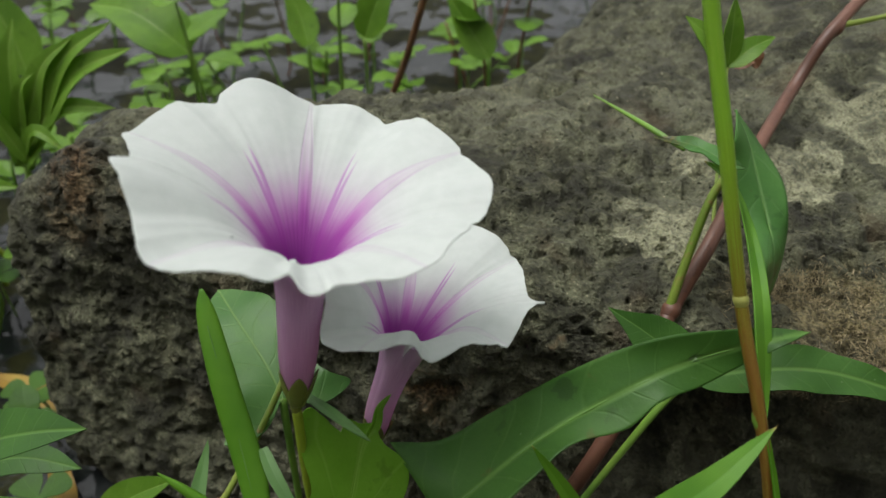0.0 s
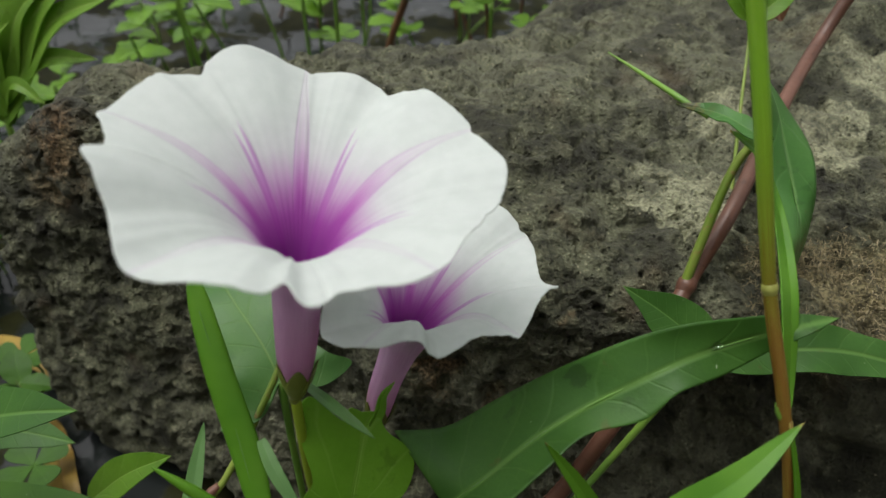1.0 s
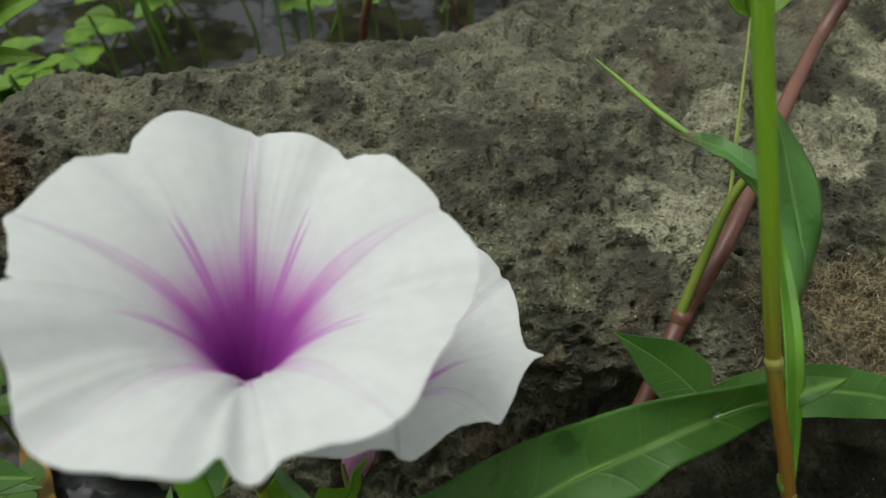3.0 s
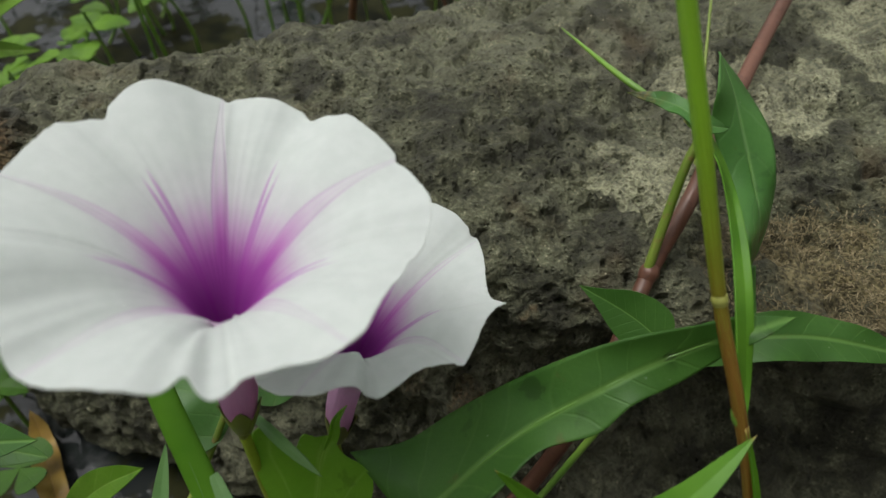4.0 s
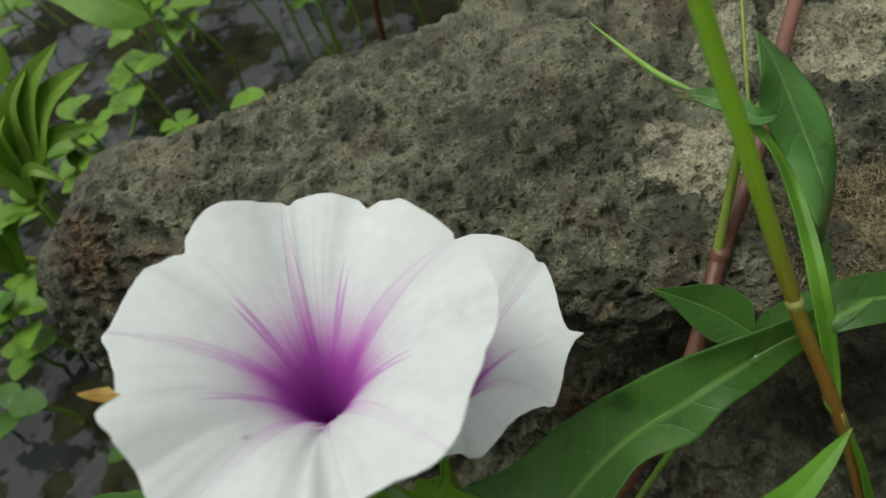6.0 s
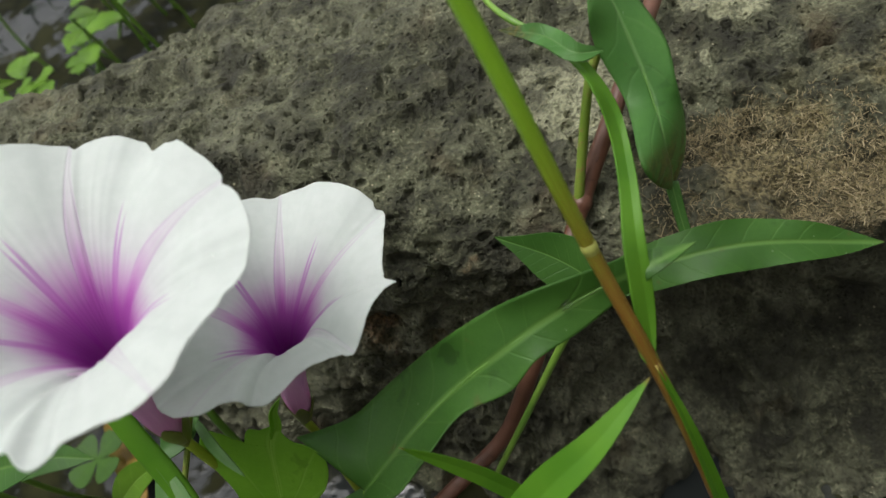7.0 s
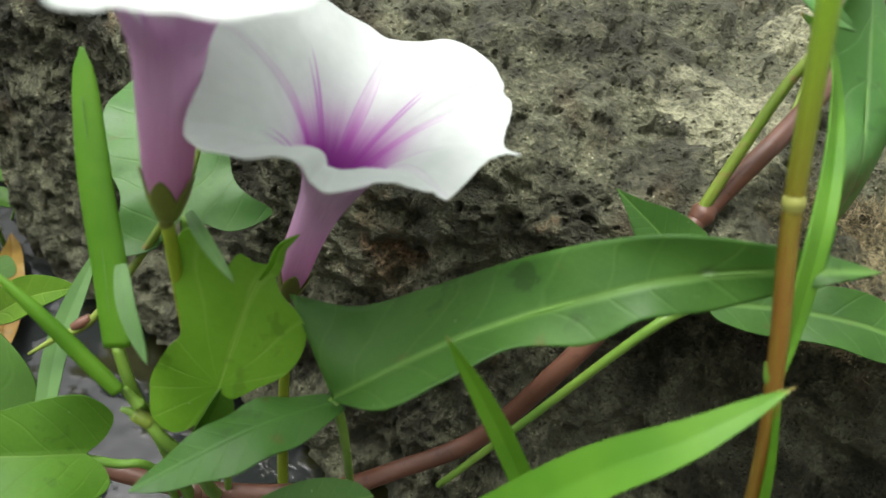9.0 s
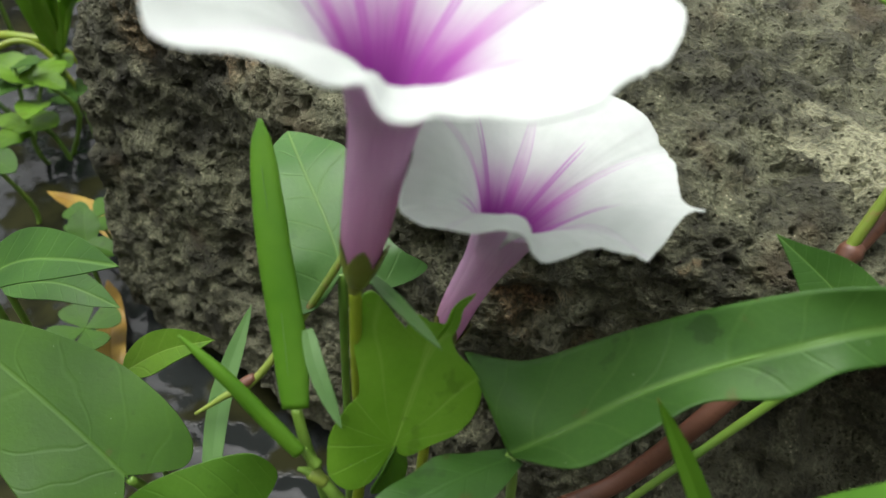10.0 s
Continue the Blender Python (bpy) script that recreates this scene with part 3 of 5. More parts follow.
def loft_mesh(name, mid, left, right, nu=64, nv=8, belly=0.0, wave=0.0, waves=4.0):
    """A leaf blade between a left edge, a midrib and a right edge, each a smooth curve from base to tip."""
    m, a, b = spline(mid, nu), spline(left, nu), spline(right, nu)
    length = np.linalg.norm(np.diff(m, axis=0), axis=1).sum()
    j = np.linspace(-1, 1, 2 * nv + 1)
    s = np.abs(j)[None, :, None]
    edge = np.where((j < 0)[None, :, None], a[:, None], b[:, None])
    across = edge - m[:, None]
    N = unit(np.cross(np.gradient(m, axis=0), b - a))[:, None]
    width = np.linalg.norm(across, axis=-1, keepdims=True)
    u = np.linspace(0, 1, nu)[:, None, None]
    lift = belly * width * s * (1 - s) + wave * width * np.sin(waves * 6.283 * u + 1.3 * np.sign(j)[None, :, None]) * s * (1 - s) * 2
    P = m[:, None] + across * s + N * lift
    V = width[..., 0] * s[..., 0] * np.sign(j)[None, :] / length
    return grid_mesh(name, P, np.stack([np.broadcast_to(u[..., 0], V.shape), V], -1)), m


HEART = [(0.02, 0.0), (-0.10, 0.10), (-0.16, 0.24), (-0.08, 0.38), (0.12, 0.43), (0.36, 0.36), (0.62, 0.22), (0.84, 0.09), (1.0, 0.0)]
LANCE = [(0.0, 0.004), (0.06, 0.05), (0.25, 0.085), (0.5, 0.085), (0.75, 0.06), (0.92, 0.024), (1.0, 0.0)]
OVAL = [(0.0, 0.01), (0.06, 0.16), (0.28, 0.33), (0.55, 0.36), (0.82, 0.22), (0.95, 0.09), (1.0, 0.0)]


# ---- flowers ----
DROPS = []


def flower(name, label, calyx, rim, bands, notches, throat, radii, stalk, bend=(0, 0, 0), slit=14.4, sep=0.0098, drops=()):
    th = thing(name, label, "flower", "morning glory flowers")
    calyx, rim = np.array(calyx, float), np.array(rim, float)
    count = 20 * len(rim)
    centre = rim.mean(0)
    nrm = np.linalg.svd(rim - centre)[2][2]
    nrm = nrm * np.sign(nrm[2])
    step = np.linspace(0, len(rim), count, endpoint=False)
    R = spline(rim, count, closed=True)
    flare = R - centre
    notch = np.ones(count)
    for k, deep, wide in notches:
        gap = np.abs((step - k + len(rim) / 2) % len(rim) - len(rim) / 2)
        notch -= deep * np.exp(-(gap / wide) ** 2)
    ruffle = 1 + 0.008 * fbm(step * 2.1, step * 0 + 2, step * 0, 4, 4) + 0.006 * fbm(step * 8.0, step * 0 + 5, step * 0, 3, 14)
    R = centre + flare * (notch * ruffle)[:, None] + nrm * (0.0009 * fbm(step * 1.7, step * 0 + 9, step * 0, 3, 8))[:, None]
    axis = unit(centre - calyx)
    T = calyx + (centre - calyx) * throat + np.array(bend)
    e1 = unit(np.cross(axis, [0, 1.0, 0]))
    e2 = np.cross(axis, e1)
    phi = np.arctan2(flare @ e2, flare @ e1)
    ring = e1 * np.cos(phi)[:, None] + e2 * np.sin(phi)[:, None]
    # whole numbers of u on the bands
    marks = np.concatenate([bands, [bands[0] + len(rim)]])
    u = np.interp((step - bands[0]) % len(rim) + bands[0], marks, np.arange(len(bands) + 1))
    crease = np.abs((step - slit + len(rim) / 2) % len(rim) - len(rim) / 2)
    rows, vs, outer, ov = [], [], [], []
    tube_c = spline([calyx, calyx * 0.5 + T * 0.5 + np.array(bend) * 0.3, T], 24)
    tube_r = spline(np.array(radii)[:, None], 24)[:, 0]
    for k in range(24):
        outer.append(tube_c[k] + ring * (tube_r[k] * (1 + 0.03 * np.cos(2 * np.pi * u)))[:, None])
        ov.append(0.5 * k / 24)
        if 13 < k < 23:
            rows.append(tube_c[k] + ring * (tube_r[k] * (0.22 + 0.50 * ((k - 13) / 10) ** 1.4)))
            vs.append(0.5 * k / 24)
    S = T + ring * radii[-1] * 0.98
    # ruffles of the rim die out towards the throat
    reach = np.arange(-24, 25)
    soft = np.exp(-(reach / 12.0) ** 2)
    calm = sum(w * np.roll(R, k, 0) for k, w in zip(reach, soft)) / soft.sum()
    D = calm - S
    up = (D @ axis)[:, None] * axis
    Q1, Q2 = S + up * 0.44 + (D - up) * 0.085, S + up * 0.86 + (D - up) * 0.40
    for k in np.concatenate([np.linspace(0, 1, 46)[:-1], [0.990, 0.996, 1.0]]):
        p = S * (1 - k) ** 3 + Q1 * 3 * k * (1 - k) ** 2 + Q2 * 3 * k ** 2 * (1 - k) + R * k ** 3
        p = p + nrm * ((0.0005 * np.cos(2 * np.pi * u) + 0.0001 * np.cos(4 * np.pi * u + 1)) * math.sin(math.pi * k))[:, None]
        p = p + nrm * (0.0006 * fbm(u * 1.3 + 3, u * 0 + k * 3, u * 0, 2, 21) * k)[:, None]
        rows.append(p - ring * radii[-1] * 0.26 * max(0, 1 - k / 0.45) ** 1.3 - nrm * (0.0016 * math.sin(math.pi * min(1, 0.15 + k)) * np.exp(-(crease / 0.28) ** 2))[:, None])
        vs.append(0.5 + 0.5 * k)
        if k < 0.36 and k > 0.01:
            outer.append(p + ring * (radii[-1] * 0.02 + 0.0002) * max(0, 1 - k / 0.36))
            ov.append(0.5 + 0.5 * k)
    O = np.array(outer)
    O = np.concatenate([O, O[:, :1]], 1)
    ouv = np.stack(np.broadcast_arrays(np.append(u, len(bands))[None, :], np.array(ov)[:, None]), -1).copy()
    part("tube", grid_mesh("tube", O, ouv), PETAL_TUBE, th, "mauve outer flower tube", thick=0.0002)
    P = np.array(rows)
    uv = np.stack(np.broadcast_arrays(u[None, :], np.array(vs)[:, None]), -1).copy()
    # close the seam with a doubled column
    P = np.concatenate([P, P[:, :1]], 1)
    uv = np.concatenate([uv, uv[:, :1] + [[[len(bands), 0]]] * 1], 1)
    uv[:, -1, 0] = uv[:, -2, 0] + (uv[:, -2, 0] - uv[:, -3, 0])
    part("corolla", grid_mesh("corolla", P, uv), PETAL, th, "white funnel of fused petals, purple in the throat", thick=0.00028)
    for du, dv, r in drops:
        i, j = int(np.argmin(np.abs(np.array(vs) - dv))), int(np.argmin(np.abs(u - du)))
        DROPS.append((P[i, j] + nrm * 0.00015, nrm, r))
    cup = thing_part("calyx", th)
    for k in range(5):
        s, w = np.linspace(0, 1, 22), np.linspace(-1, 1, 13)
        half = 0.72 * np.minimum(1.0, (1 - s) / 0.55) ** 0.75 + 0.004
        ang = 2 * np.pi * k / 5 + 0.55 + half[:, None] * w[None, :]
        back = np.linalg.norm(T - calyx)
        reach = np.interp(s * sep / back, np.linspace(0, 1, 24), tube_r) + 0.00022 + 0.00016 * (k % 3) + 0.0003 * s ** 6
        off = reach[:, None, None] * (e1 * np.cos(ang)[..., None] + e2 * np.sin(ang)[..., None])
        mid = np.stack([np.interp(s * sep / back, np.linspace(0, 1, 24), tube_c[:, q]) for q in range(3)], -1)
        part("sepal", grid_mesh("sepal", mid[:, None] + off), CALYX, cup, thick=0.0002)
    part("receptacle", tube_mesh("receptacle", [calyx - axis * 0.002, calyx, calyx + axis * 0.0012], [0.0011, 0.0013, 0.0016], 10, 16), CALYX, cup)
    part("stalk", tube_mesh("stalk", [calyx - axis * 0.001] + stalk, [0.0011, 0.0011, 0.0013, 0.0015], 40, 12), STEM_LIME, th, "lime green flower stalk")
    return th


def thing_part(name, parent):
    """An empty that gathers the pieces of a part."""
    ob = new(name)
    ob.parent = parent
    return ob


flower("morning_glory_flower", "large white funnel flower with a purple throat on an upright stalk", (-0.0300, 0.1010, 0.1375),
       [(-0.0543, 0.1124, 0.1929), (-0.0499, 0.1217, 0.1936), (-0.0446, 0.1268, 0.1927), (-0.0371, 0.1339, 0.1935), (-0.0270, 0.1374, 0.1872), (-0.0196, 0.1375, 0.1866), (-0.0113, 0.1346, 0.1845),
        (-0.0034, 0.1295, 0.1873), (0.0039, 0.1206, 0.1844), (0.0086, 0.1101, 0.1839), (0.0072, 0.1024, 0.1822), (0.0022, 0.0916, 0.1851), (-0.0023, 0.0828, 0.1861), (-0.0130, 0.0794, 0.1855),
        (-0.0180, 0.0763, 0.1872), (-0.0271, 0.0739, 0.1921), (-0.0396, 0.0773, 0.1910), (-0.0442, 0.0854, 0.1937), (-0.0481, 0.0934, 0.1979), (-0.0492, 0.1004, 0.1950)],
       [0, 4, 8, 12, 16], [(2.1, 0.060, 0.12), (4.1, 0.045, 0.11), (6.05, 0.055, 0.15), (8.05, 0.03, 0.10), (14.35, 0.085, 0.15), (13.9, -0.05, 0.3), (18.55, 0.065, 0.16), (18.1, -0.03, 0.3), (19.85, -0.03, 0.15), (3.0, -0.02, 0.5), (10.35, 0.02, 0.2)],
       0.58, [0.0012, 0.0025, 0.0032, 0.0036, 0.0038, 0.0040, 0.0042, 0.0044, 0.0049], [(-0.0300, 0.0995, 0.117), (-0.0290, 0.096, 0.088), (-0.0310, 0.092, 0.05), (-0.0320, 0.091, 0.0)],
       drops=[(2.35, 0.93, 0.0005), (2.5, 0.90, 0.0004), (3.6, 0.83, 0.0006), (4.1, 0.80, 0.0005), (1.1, 0.84, 0.0004), (2.75, 0.94, 0.0004), (3.2, 0.66, 0.0005)])
flower("morning_glory_flower", "smaller white funnel flower with a purple throat and ruffled rim", (-0.0178, 0.1160, 0.1055),
       [(0.0204, 0.1172, 0.1509), (0.0184, 0.1225, 0.1486), (0.0189, 0.1317, 0.1480), (0.0179, 0.1405, 0.1443), (0.0136, 0.1465, 0.1477), (0.0057, 0.1509, 0.1483), (-0.0075, 0.1556, 0.1440),
        (-0.0210, 0.1473, 0.1541), (-0.0258, 0.1340, 0.1592), (-0.0259, 0.1175, 0.1625), (-0.0222, 0.1039, 0.1627), (-0.0222, 0.0972, 0.1578), (-0.0150, 0.0933, 0.1595), (-0.0063, 0.0936, 0.1604),
        (-0.0026, 0.0939, 0.1559), (0.0039, 0.0994, 0.1550), (0.0089, 0.1029, 0.1525), (0.0130, 0.1034, 0.1516), (0.0175, 0.1121, 0.1530)],
       [3, 6, 9, 12, 17], [(0.0, -0.06, 0.2), (0.45, 0.03, 0.25), (3.0, -0.02, 0.2), (3.3, 0.03, 0.15), (6.15, 0.04, 0.14), (6.7, 0.02, 0.15), (5.5, 0.015, 0.2)],
       0.57, [0.0012, 0.0022, 0.0029, 0.0032, 0.0033, 0.0034, 0.0036, 0.0039, 0.0045], [(-0.0182, 0.1145, 0.090), (-0.0190, 0.110, 0.06), (-0.0200, 0.105, 0.0)], bend=(-0.0020, 0.0012, 0.0), slit=13.6,
       drops=[(0.05, 0.76, 0.0008), (0.8, 0.72, 0.0006), (1.1, 0.72, 0.0005), (1.7, 0.80, 0.0005)])

# ---- leaves of the creeper ----
big = thing("arrowhead_leaf", "long deep green arrowhead leaf with a pale midrib and wet spots", "leaf")
me, rib = loft_mesh("blade", [(-0.0007, 0.0928, 0.1097), (0.0074, 0.0937, 0.1194), (0.0178, 0.0997, 0.1246), (0.0283, 0.1032, 0.1306), (0.0380, 0.1043, 0.1373), (0.0471, 0.1061, 0.1419), (0.0579, 0.1088, 0.1443), (0.0687, 0.1103, 0.1462), (0.0778, 0.1129, 0.1463)],
                    [(-0.0115, 0.1026, 0.1232), (-0.0006, 0.1068, 0.1187), (0.0103, 0.1113, 0.1221), (0.0196, 0.1118, 0.1295), (0.0285, 0.1109, 0.1374), (0.0377, 0.1101, 0.1440), (0.0468, 0.1091, 0.1486), (0.0576, 0.1104, 0.1490), (0.0683, 0.1129, 0.1474), (0.0777, 0.1128, 0.1463)],
                    [(-0.0002, 0.0902, 0.1137), (0.0092, 0.0862, 0.1211), (0.0178, 0.0907, 0.1260), (0.0267, 0.0969, 0.1294), (0.0376, 0.0977, 0.1333), (0.0442, 0.1005, 0.1381), (0.0534, 0.1040, 0.1391), (0.0627, 0.1076, 0.1418), (0.0707, 0.1088, 0.1462), (0.0778, 0.1129, 0.1463)], 90, 10, belly=0.10, wave=0.05)
blade = part("blade", me, LEAF_DARK, big, thick=0.0003)
part("midrib", tube_mesh("midrib", rib[::10], [0.00036, 0.00026, 0.00010], 60, 6), RIB_GREEN, blade)
part("petiole", tube_mesh("petiole", [(-0.0004, 0.0925, 0.1100), (0.0010, 0.0935, 0.098), (0.0020, 0.095, 0.075), (0.0, 0.097, 0.063)], [0.0011, 0.0009, 0.0008], 24, 8), STEM_GREEN, big)
me, _, _ = leaf_mesh("lobe", [(0.0006, 0.0930, 0.1096), (-0.0110, 0.0830, 0.1118), (-0.0265, 0.0701, 0.1075)], (0.10, 0.25, 0.95), [(0.0, 0.05), (0.2, 0.13), (0.45, 0.17), (0.75, 0.12), (0.92, 0.05), (1.0, 0.0)], fold=-0.15, wave=0.02)
part("basal_lobe", me, LEAF_LOBE, big, thick=0.0003)

HEART_R = [(-0.02, 0.0), (-0.06, 0.06), (-0.05, 0.13), (0.07, 0.24), (0.25, 0.41), (0.45, 0.47), (0.64, 0.44), (0.79, 0.31), (0.88, 0.19), (0.95, 0.07), (1.0, 0.0)]
HEART_L = [(-0.02, 0.0), (-0.16, 0.02), (-0.34, 0.07), (-0.45, 0.20), (-0.38, 0.37), (-0.20, 0.44), (-0.05, 0.46), (0.18, 0.41), (0.32, 0.36), (0.60, 0.49), (0.84, 0.60), (0.86, 0.44), (0.82, 0.29), (0.72, 0.25), (0.74, 0.21), (0.89, 0.22), (0.91, 0.12), (0.96, 0.05), (1.0, 0.0)]
heart = leaf("heart_leaf", "fresh yellow-green heart-shaped leaf with a curled tip and a chewed notch", [(-0.0210, 0.0915, 0.1077), (-0.0192, 0.0970, 0.1162), (-0.0172, 0.1020, 0.1240), (-0.0146, 0.1046, 0.1272)],
             (0.152, -0.844, 0.515), HEART_R, LEAF_HEART, [(-0.0211, 0.0918, 0.1074), (-0.0215, 0.0930, 0.100), (-0.0235, 0.0935, 0.08), (-0.026, 0.092, 0.05)], left=HEART_L, fold=0.06, wave=0.02, waves=1.3, nu=110)
me, _, _ = leaf_mesh("curled_tip", [(-0.0162, 0.1030, 0.1248), (-0.0146, 0.1046, 0.1275), (-0.0138, 0.1063, 0.1303), (-0.0112, 0.1080, 0.1324)], (0.5, -0.7, 0.3), [(0.0, 0.10), (0.2, 0.14), (0.5, 0.12), (0.8, 0.07), (1.0, 0.0)], nu=24, nv=5, fold=0.5)
part("curled_tip", me, LEAF_HEART, heart, thick=0.0003)
me, _, _ = leaf_mesh("under_lobe", [(-0.0205, 0.0915, 0.1074), (-0.0214, 0.0890, 0.1035), (-0.0236, 0.0860, 0.0985)], (0.75, -0.55, 0.30), [(0.0, 0.06), (0.25, 0.26), (0.6, 0.34), (0.85, 0.22), (1.0, 0.0)], nu=24, nv=5, fold=0.45)
part("under_lobe", me, LEAF_BRIGHT, heart, thick=0.0003)

hang = thing("hanging_leaf", "drooping green arrowhead leaf with a brown withered patch near its tip", "leaf")
me, rib = loft_mesh("blade", [(0.0734, 0.1665, 0.1723), (0.0752, 0.1601, 0.1677), (0.0772, 0.1541, 0.1608), (0.0790, 0.1464, 0.1530), (0.0789, 0.1377, 0.1478), (0.0802, 0.1374, 0.1385), (0.0806, 0.1380, 0.1311)],
                    [(0.0724, 0.1638, 0.1737), (0.0700, 0.1554, 0.1709), (0.0701, 0.1534, 0.1627), (0.0736, 0.1456, 0.1527), (0.0724, 0.1296, 0.1520), (0.0756, 0.1308, 0.1425), (0.0803, 0.1372, 0.1318)],
                    [(0.0744, 0.1693, 0.1709), (0.0803, 0.1648, 0.1645), (0.0842, 0.1547, 0.1589), (0.0843, 0.1471, 0.1532), (0.0854, 0.1457, 0.1436), (0.0848, 0.1440, 0.1346), (0.0808, 0.1388, 0.1304)], belly=0.18)
blade = part("blade", me, LEAF_WITHERED, hang, thick=0.0003)
part("midrib", tube_mesh("midrib", rib[18::9], [0.00022, 0.00016, 0.00008], 40, 6), RIB_GREEN, blade)
me, _ = loft_mesh("withered_tip", [(0.0800, 0.1374, 0.1345), (0.0806, 0.1335, 0.1280), (0.0812, 0.1300, 0.1230), (0.0817, 0.1278, 0.1191)],
                  [(0.0786, 0.1368, 0.1347), (0.0794, 0.1330, 0.1282), (0.0801, 0.1296, 0.1231), (0.0814, 0.1277, 0.1191)],
                  [(0.0815, 0.1370, 0.1345), (0.0820, 0.1334, 0.1279), (0.0824, 0.1299, 0.1229), (0.0820, 0.1277, 0.1190)], 24, 4, belly=-0.4)
part("withered_tip", me, LEAF_BLUE, hang, thick=0.0003)
part("petiole", tube_mesh("petiole", [(0.0752, 0.1570, 0.1640), (0.0725, 0.1582, 0.1590), (0.0684, 0.1568, 0.1510), (0.0630, 0.1500, 0.1330), (0.0605, 0.1465, 0.1235)], [0.0011, 0.0011, 0.0013], 24, 8), STEM_OLIVE, hang)
me, _, _ = leaf_mesh("basal_lobe", [(0.0705, 0.1470, 0.1665), (0.0650, 0.1458, 0.1690), (0.0600, 0.1535, 0.1690), (0.0522, 0.1602, 0.1679)], (0.0, -0.55, 0.83), [(0.0, 0.01), (0.2, 0.07), (0.5, 0.09), (0.8, 0.05), (1.0, 0.0)], fold=0.3, wave=0.02, nu=30, nv=5)
part("basal_lobe", me, LEAF_WITHERED, hang, thick=0.0003)
leaf("arrowhead_leaf", "deep green arrowhead leaf lying against the boulder", [(0.0610, 0.1240, 0.1210), (0.0780, 0.1256, 0.1222), (0.0955, 0.1250, 0.1218), (0.1220, 0.1235, 0.1130)],
     (0.05, -0.45, 0.85), [(0.0, 0.01), (0.05, 0.06), (0.2, 0.085), (0.5, 0.09), (0.8, 0.055), (1.0, 0.0)], LEAF_DARK, [(0.0610, 0.1240, 0.1208), (0.0520, 0.1180, 0.1170), (0.0339, 0.1100, 0.0883), (0.020, 0.104, 0.066)], fold=0.1, wave=0.02)
leaf("leaf_lobe", "green pointed leaf tip standing behind the long leaf", [(0.0600, 0.1230, 0.1240), (0.0520, 0.1290, 0.1290), (0.0403, 0.1337, 0.1354)], (-0.2, -0.6, 0.7),
     [(0.0, 0.05), (0.2, 0.24), (0.5, 0.22), (0.8, 0.08), (1.0, 0.0)], LEAF_DARK, fold=0.15)
leaf("back_leaf", "bluish green arrowhead leaf standing behind the flower stalk", [(-0.0385, 0.1190, 0.1195), (-0.0440, 0.1270, 0.1240), (-0.0520, 0.1370, 0.1280), (-0.0595, 0.1480, 0.1290)],
     (0.30, -0.65, 0.65), [(0.0, 0.0), (-0.16, 0.20), (-0.12, 0.43), (0.0, 0.33), (0.15, 0.28), (0.4, 0.31), (0.7, 0.25), (0.9, 0.11), (1.0, 0.0)], LEAF_BLUE,
     [(-0.0385, 0.1190, 0.1193), (-0.0375, 0.115, 0.105), (-0.036, 0.108, 0.06), (-0.036, 0.1, 0.0)], fold=0.1, wave=0.03)
leaf("broad_leaf", "broad fresh green heart-shaped leaf near the water", [(-0.0768, 0.0872, 0.0790), (-0.0900, 0.0925, 0.0850), (-0.1050, 0.0980, 0.0910), (-0.1280, 0.1060, 0.0970)],
     (0.25, -0.45, 0.80), [(0.02, 0.0), (-0.06, 0.08), (-0.12, 0.17), (-0.06, 0.25), (0.12, 0.28), (0.40, 0.25), (0.72, 0.14), (1.0, 0.0)], LEAF_BROAD,
     [(-0.0768, 0.0874, 0.0787), (-0.072, 0.090, 0.065), (-0.060, 0.092, 0.04), (-0.055, 0.093, 0.0)], fold=0.08, wave=0.02, waves=1.5)
leaf("cupped_leaf", "fresh green cupped leaf with an upturned edge", [(-0.0470, 0.0840, 0.0850), (-0.0540, 0.0800, 0.0880), (-0.0620, 0.0770, 0.0890), (-0.0720, 0.0740, 0.0870)],
     (0.15, -0.35, 0.90), [(0.02, 0.0), (-0.1, 0.12), (-0.12, 0.28), (0.1, 0.40), (0.4, 0.36), (0.75, 0.2), (1.0, 0.0)], LEAF_BRIGHT,
     [(-0.0500, 0.0830, 0.0838), (-0.0430, 0.085, 0.081), (-0.037, 0.088, 0.075), (-0.034, 0.09, 0.04)], fold=0.45, wave=0.05, waves=1.2)
leaf("low_leaf", "fresh green blunt leaf low in front of the creeping stem", [(-0.0160, 0.0700, 0.0880), (-0.0090, 0.0745, 0.0905), (0.0000, 0.0805, 0.0925), (0.0089, 0.0860, 0.0920)], (0.05, -0.35, 0.9),
     [(0.0, 0.02), (0.1, 0.12), (0.35, 0.19), (0.65, 0.19), (0.88, 0.12), (0.97, 0.05), (1.0, 0.0)], LEAF_DARK, [(-0.0160, 0.0702, 0.0878), (-0.019, 0.074, 0.075), (-0.022, 0.085, 0.05)], fold=0.12)

# rolled young leaf
rolled = thing("rolled_leaf", "upright rolled young leaf, bright green with a pale line", "leaf")
part("blade", tube_mesh("blade", [(-0.0527, 0.1218, 0.1506), (-0.0513, 0.1180, 0.1455), (-0.0470, 0.1085, 0.1340), (-0.0420, 0.0990, 0.1210), (-0.0390, 0.0917, 0.1122)], [0.0004, 0.0017, 0.0025, 0.0030, 0.0032, 0.0033, 0.0031, 0.0025], 40, 16, flat=0.35), BLADE, rolled)
part("rolled_edge", tube_mesh("rolled_edge", [(-0.0508, 0.1160, 0.1450), (-0.0452, 0.1045, 0.1300), (-0.0402, 0.0930, 0.1150)], [0.00008, 0.00014, 0.00014, 0.00008], 30, 6), RIB_GREEN, rolled)
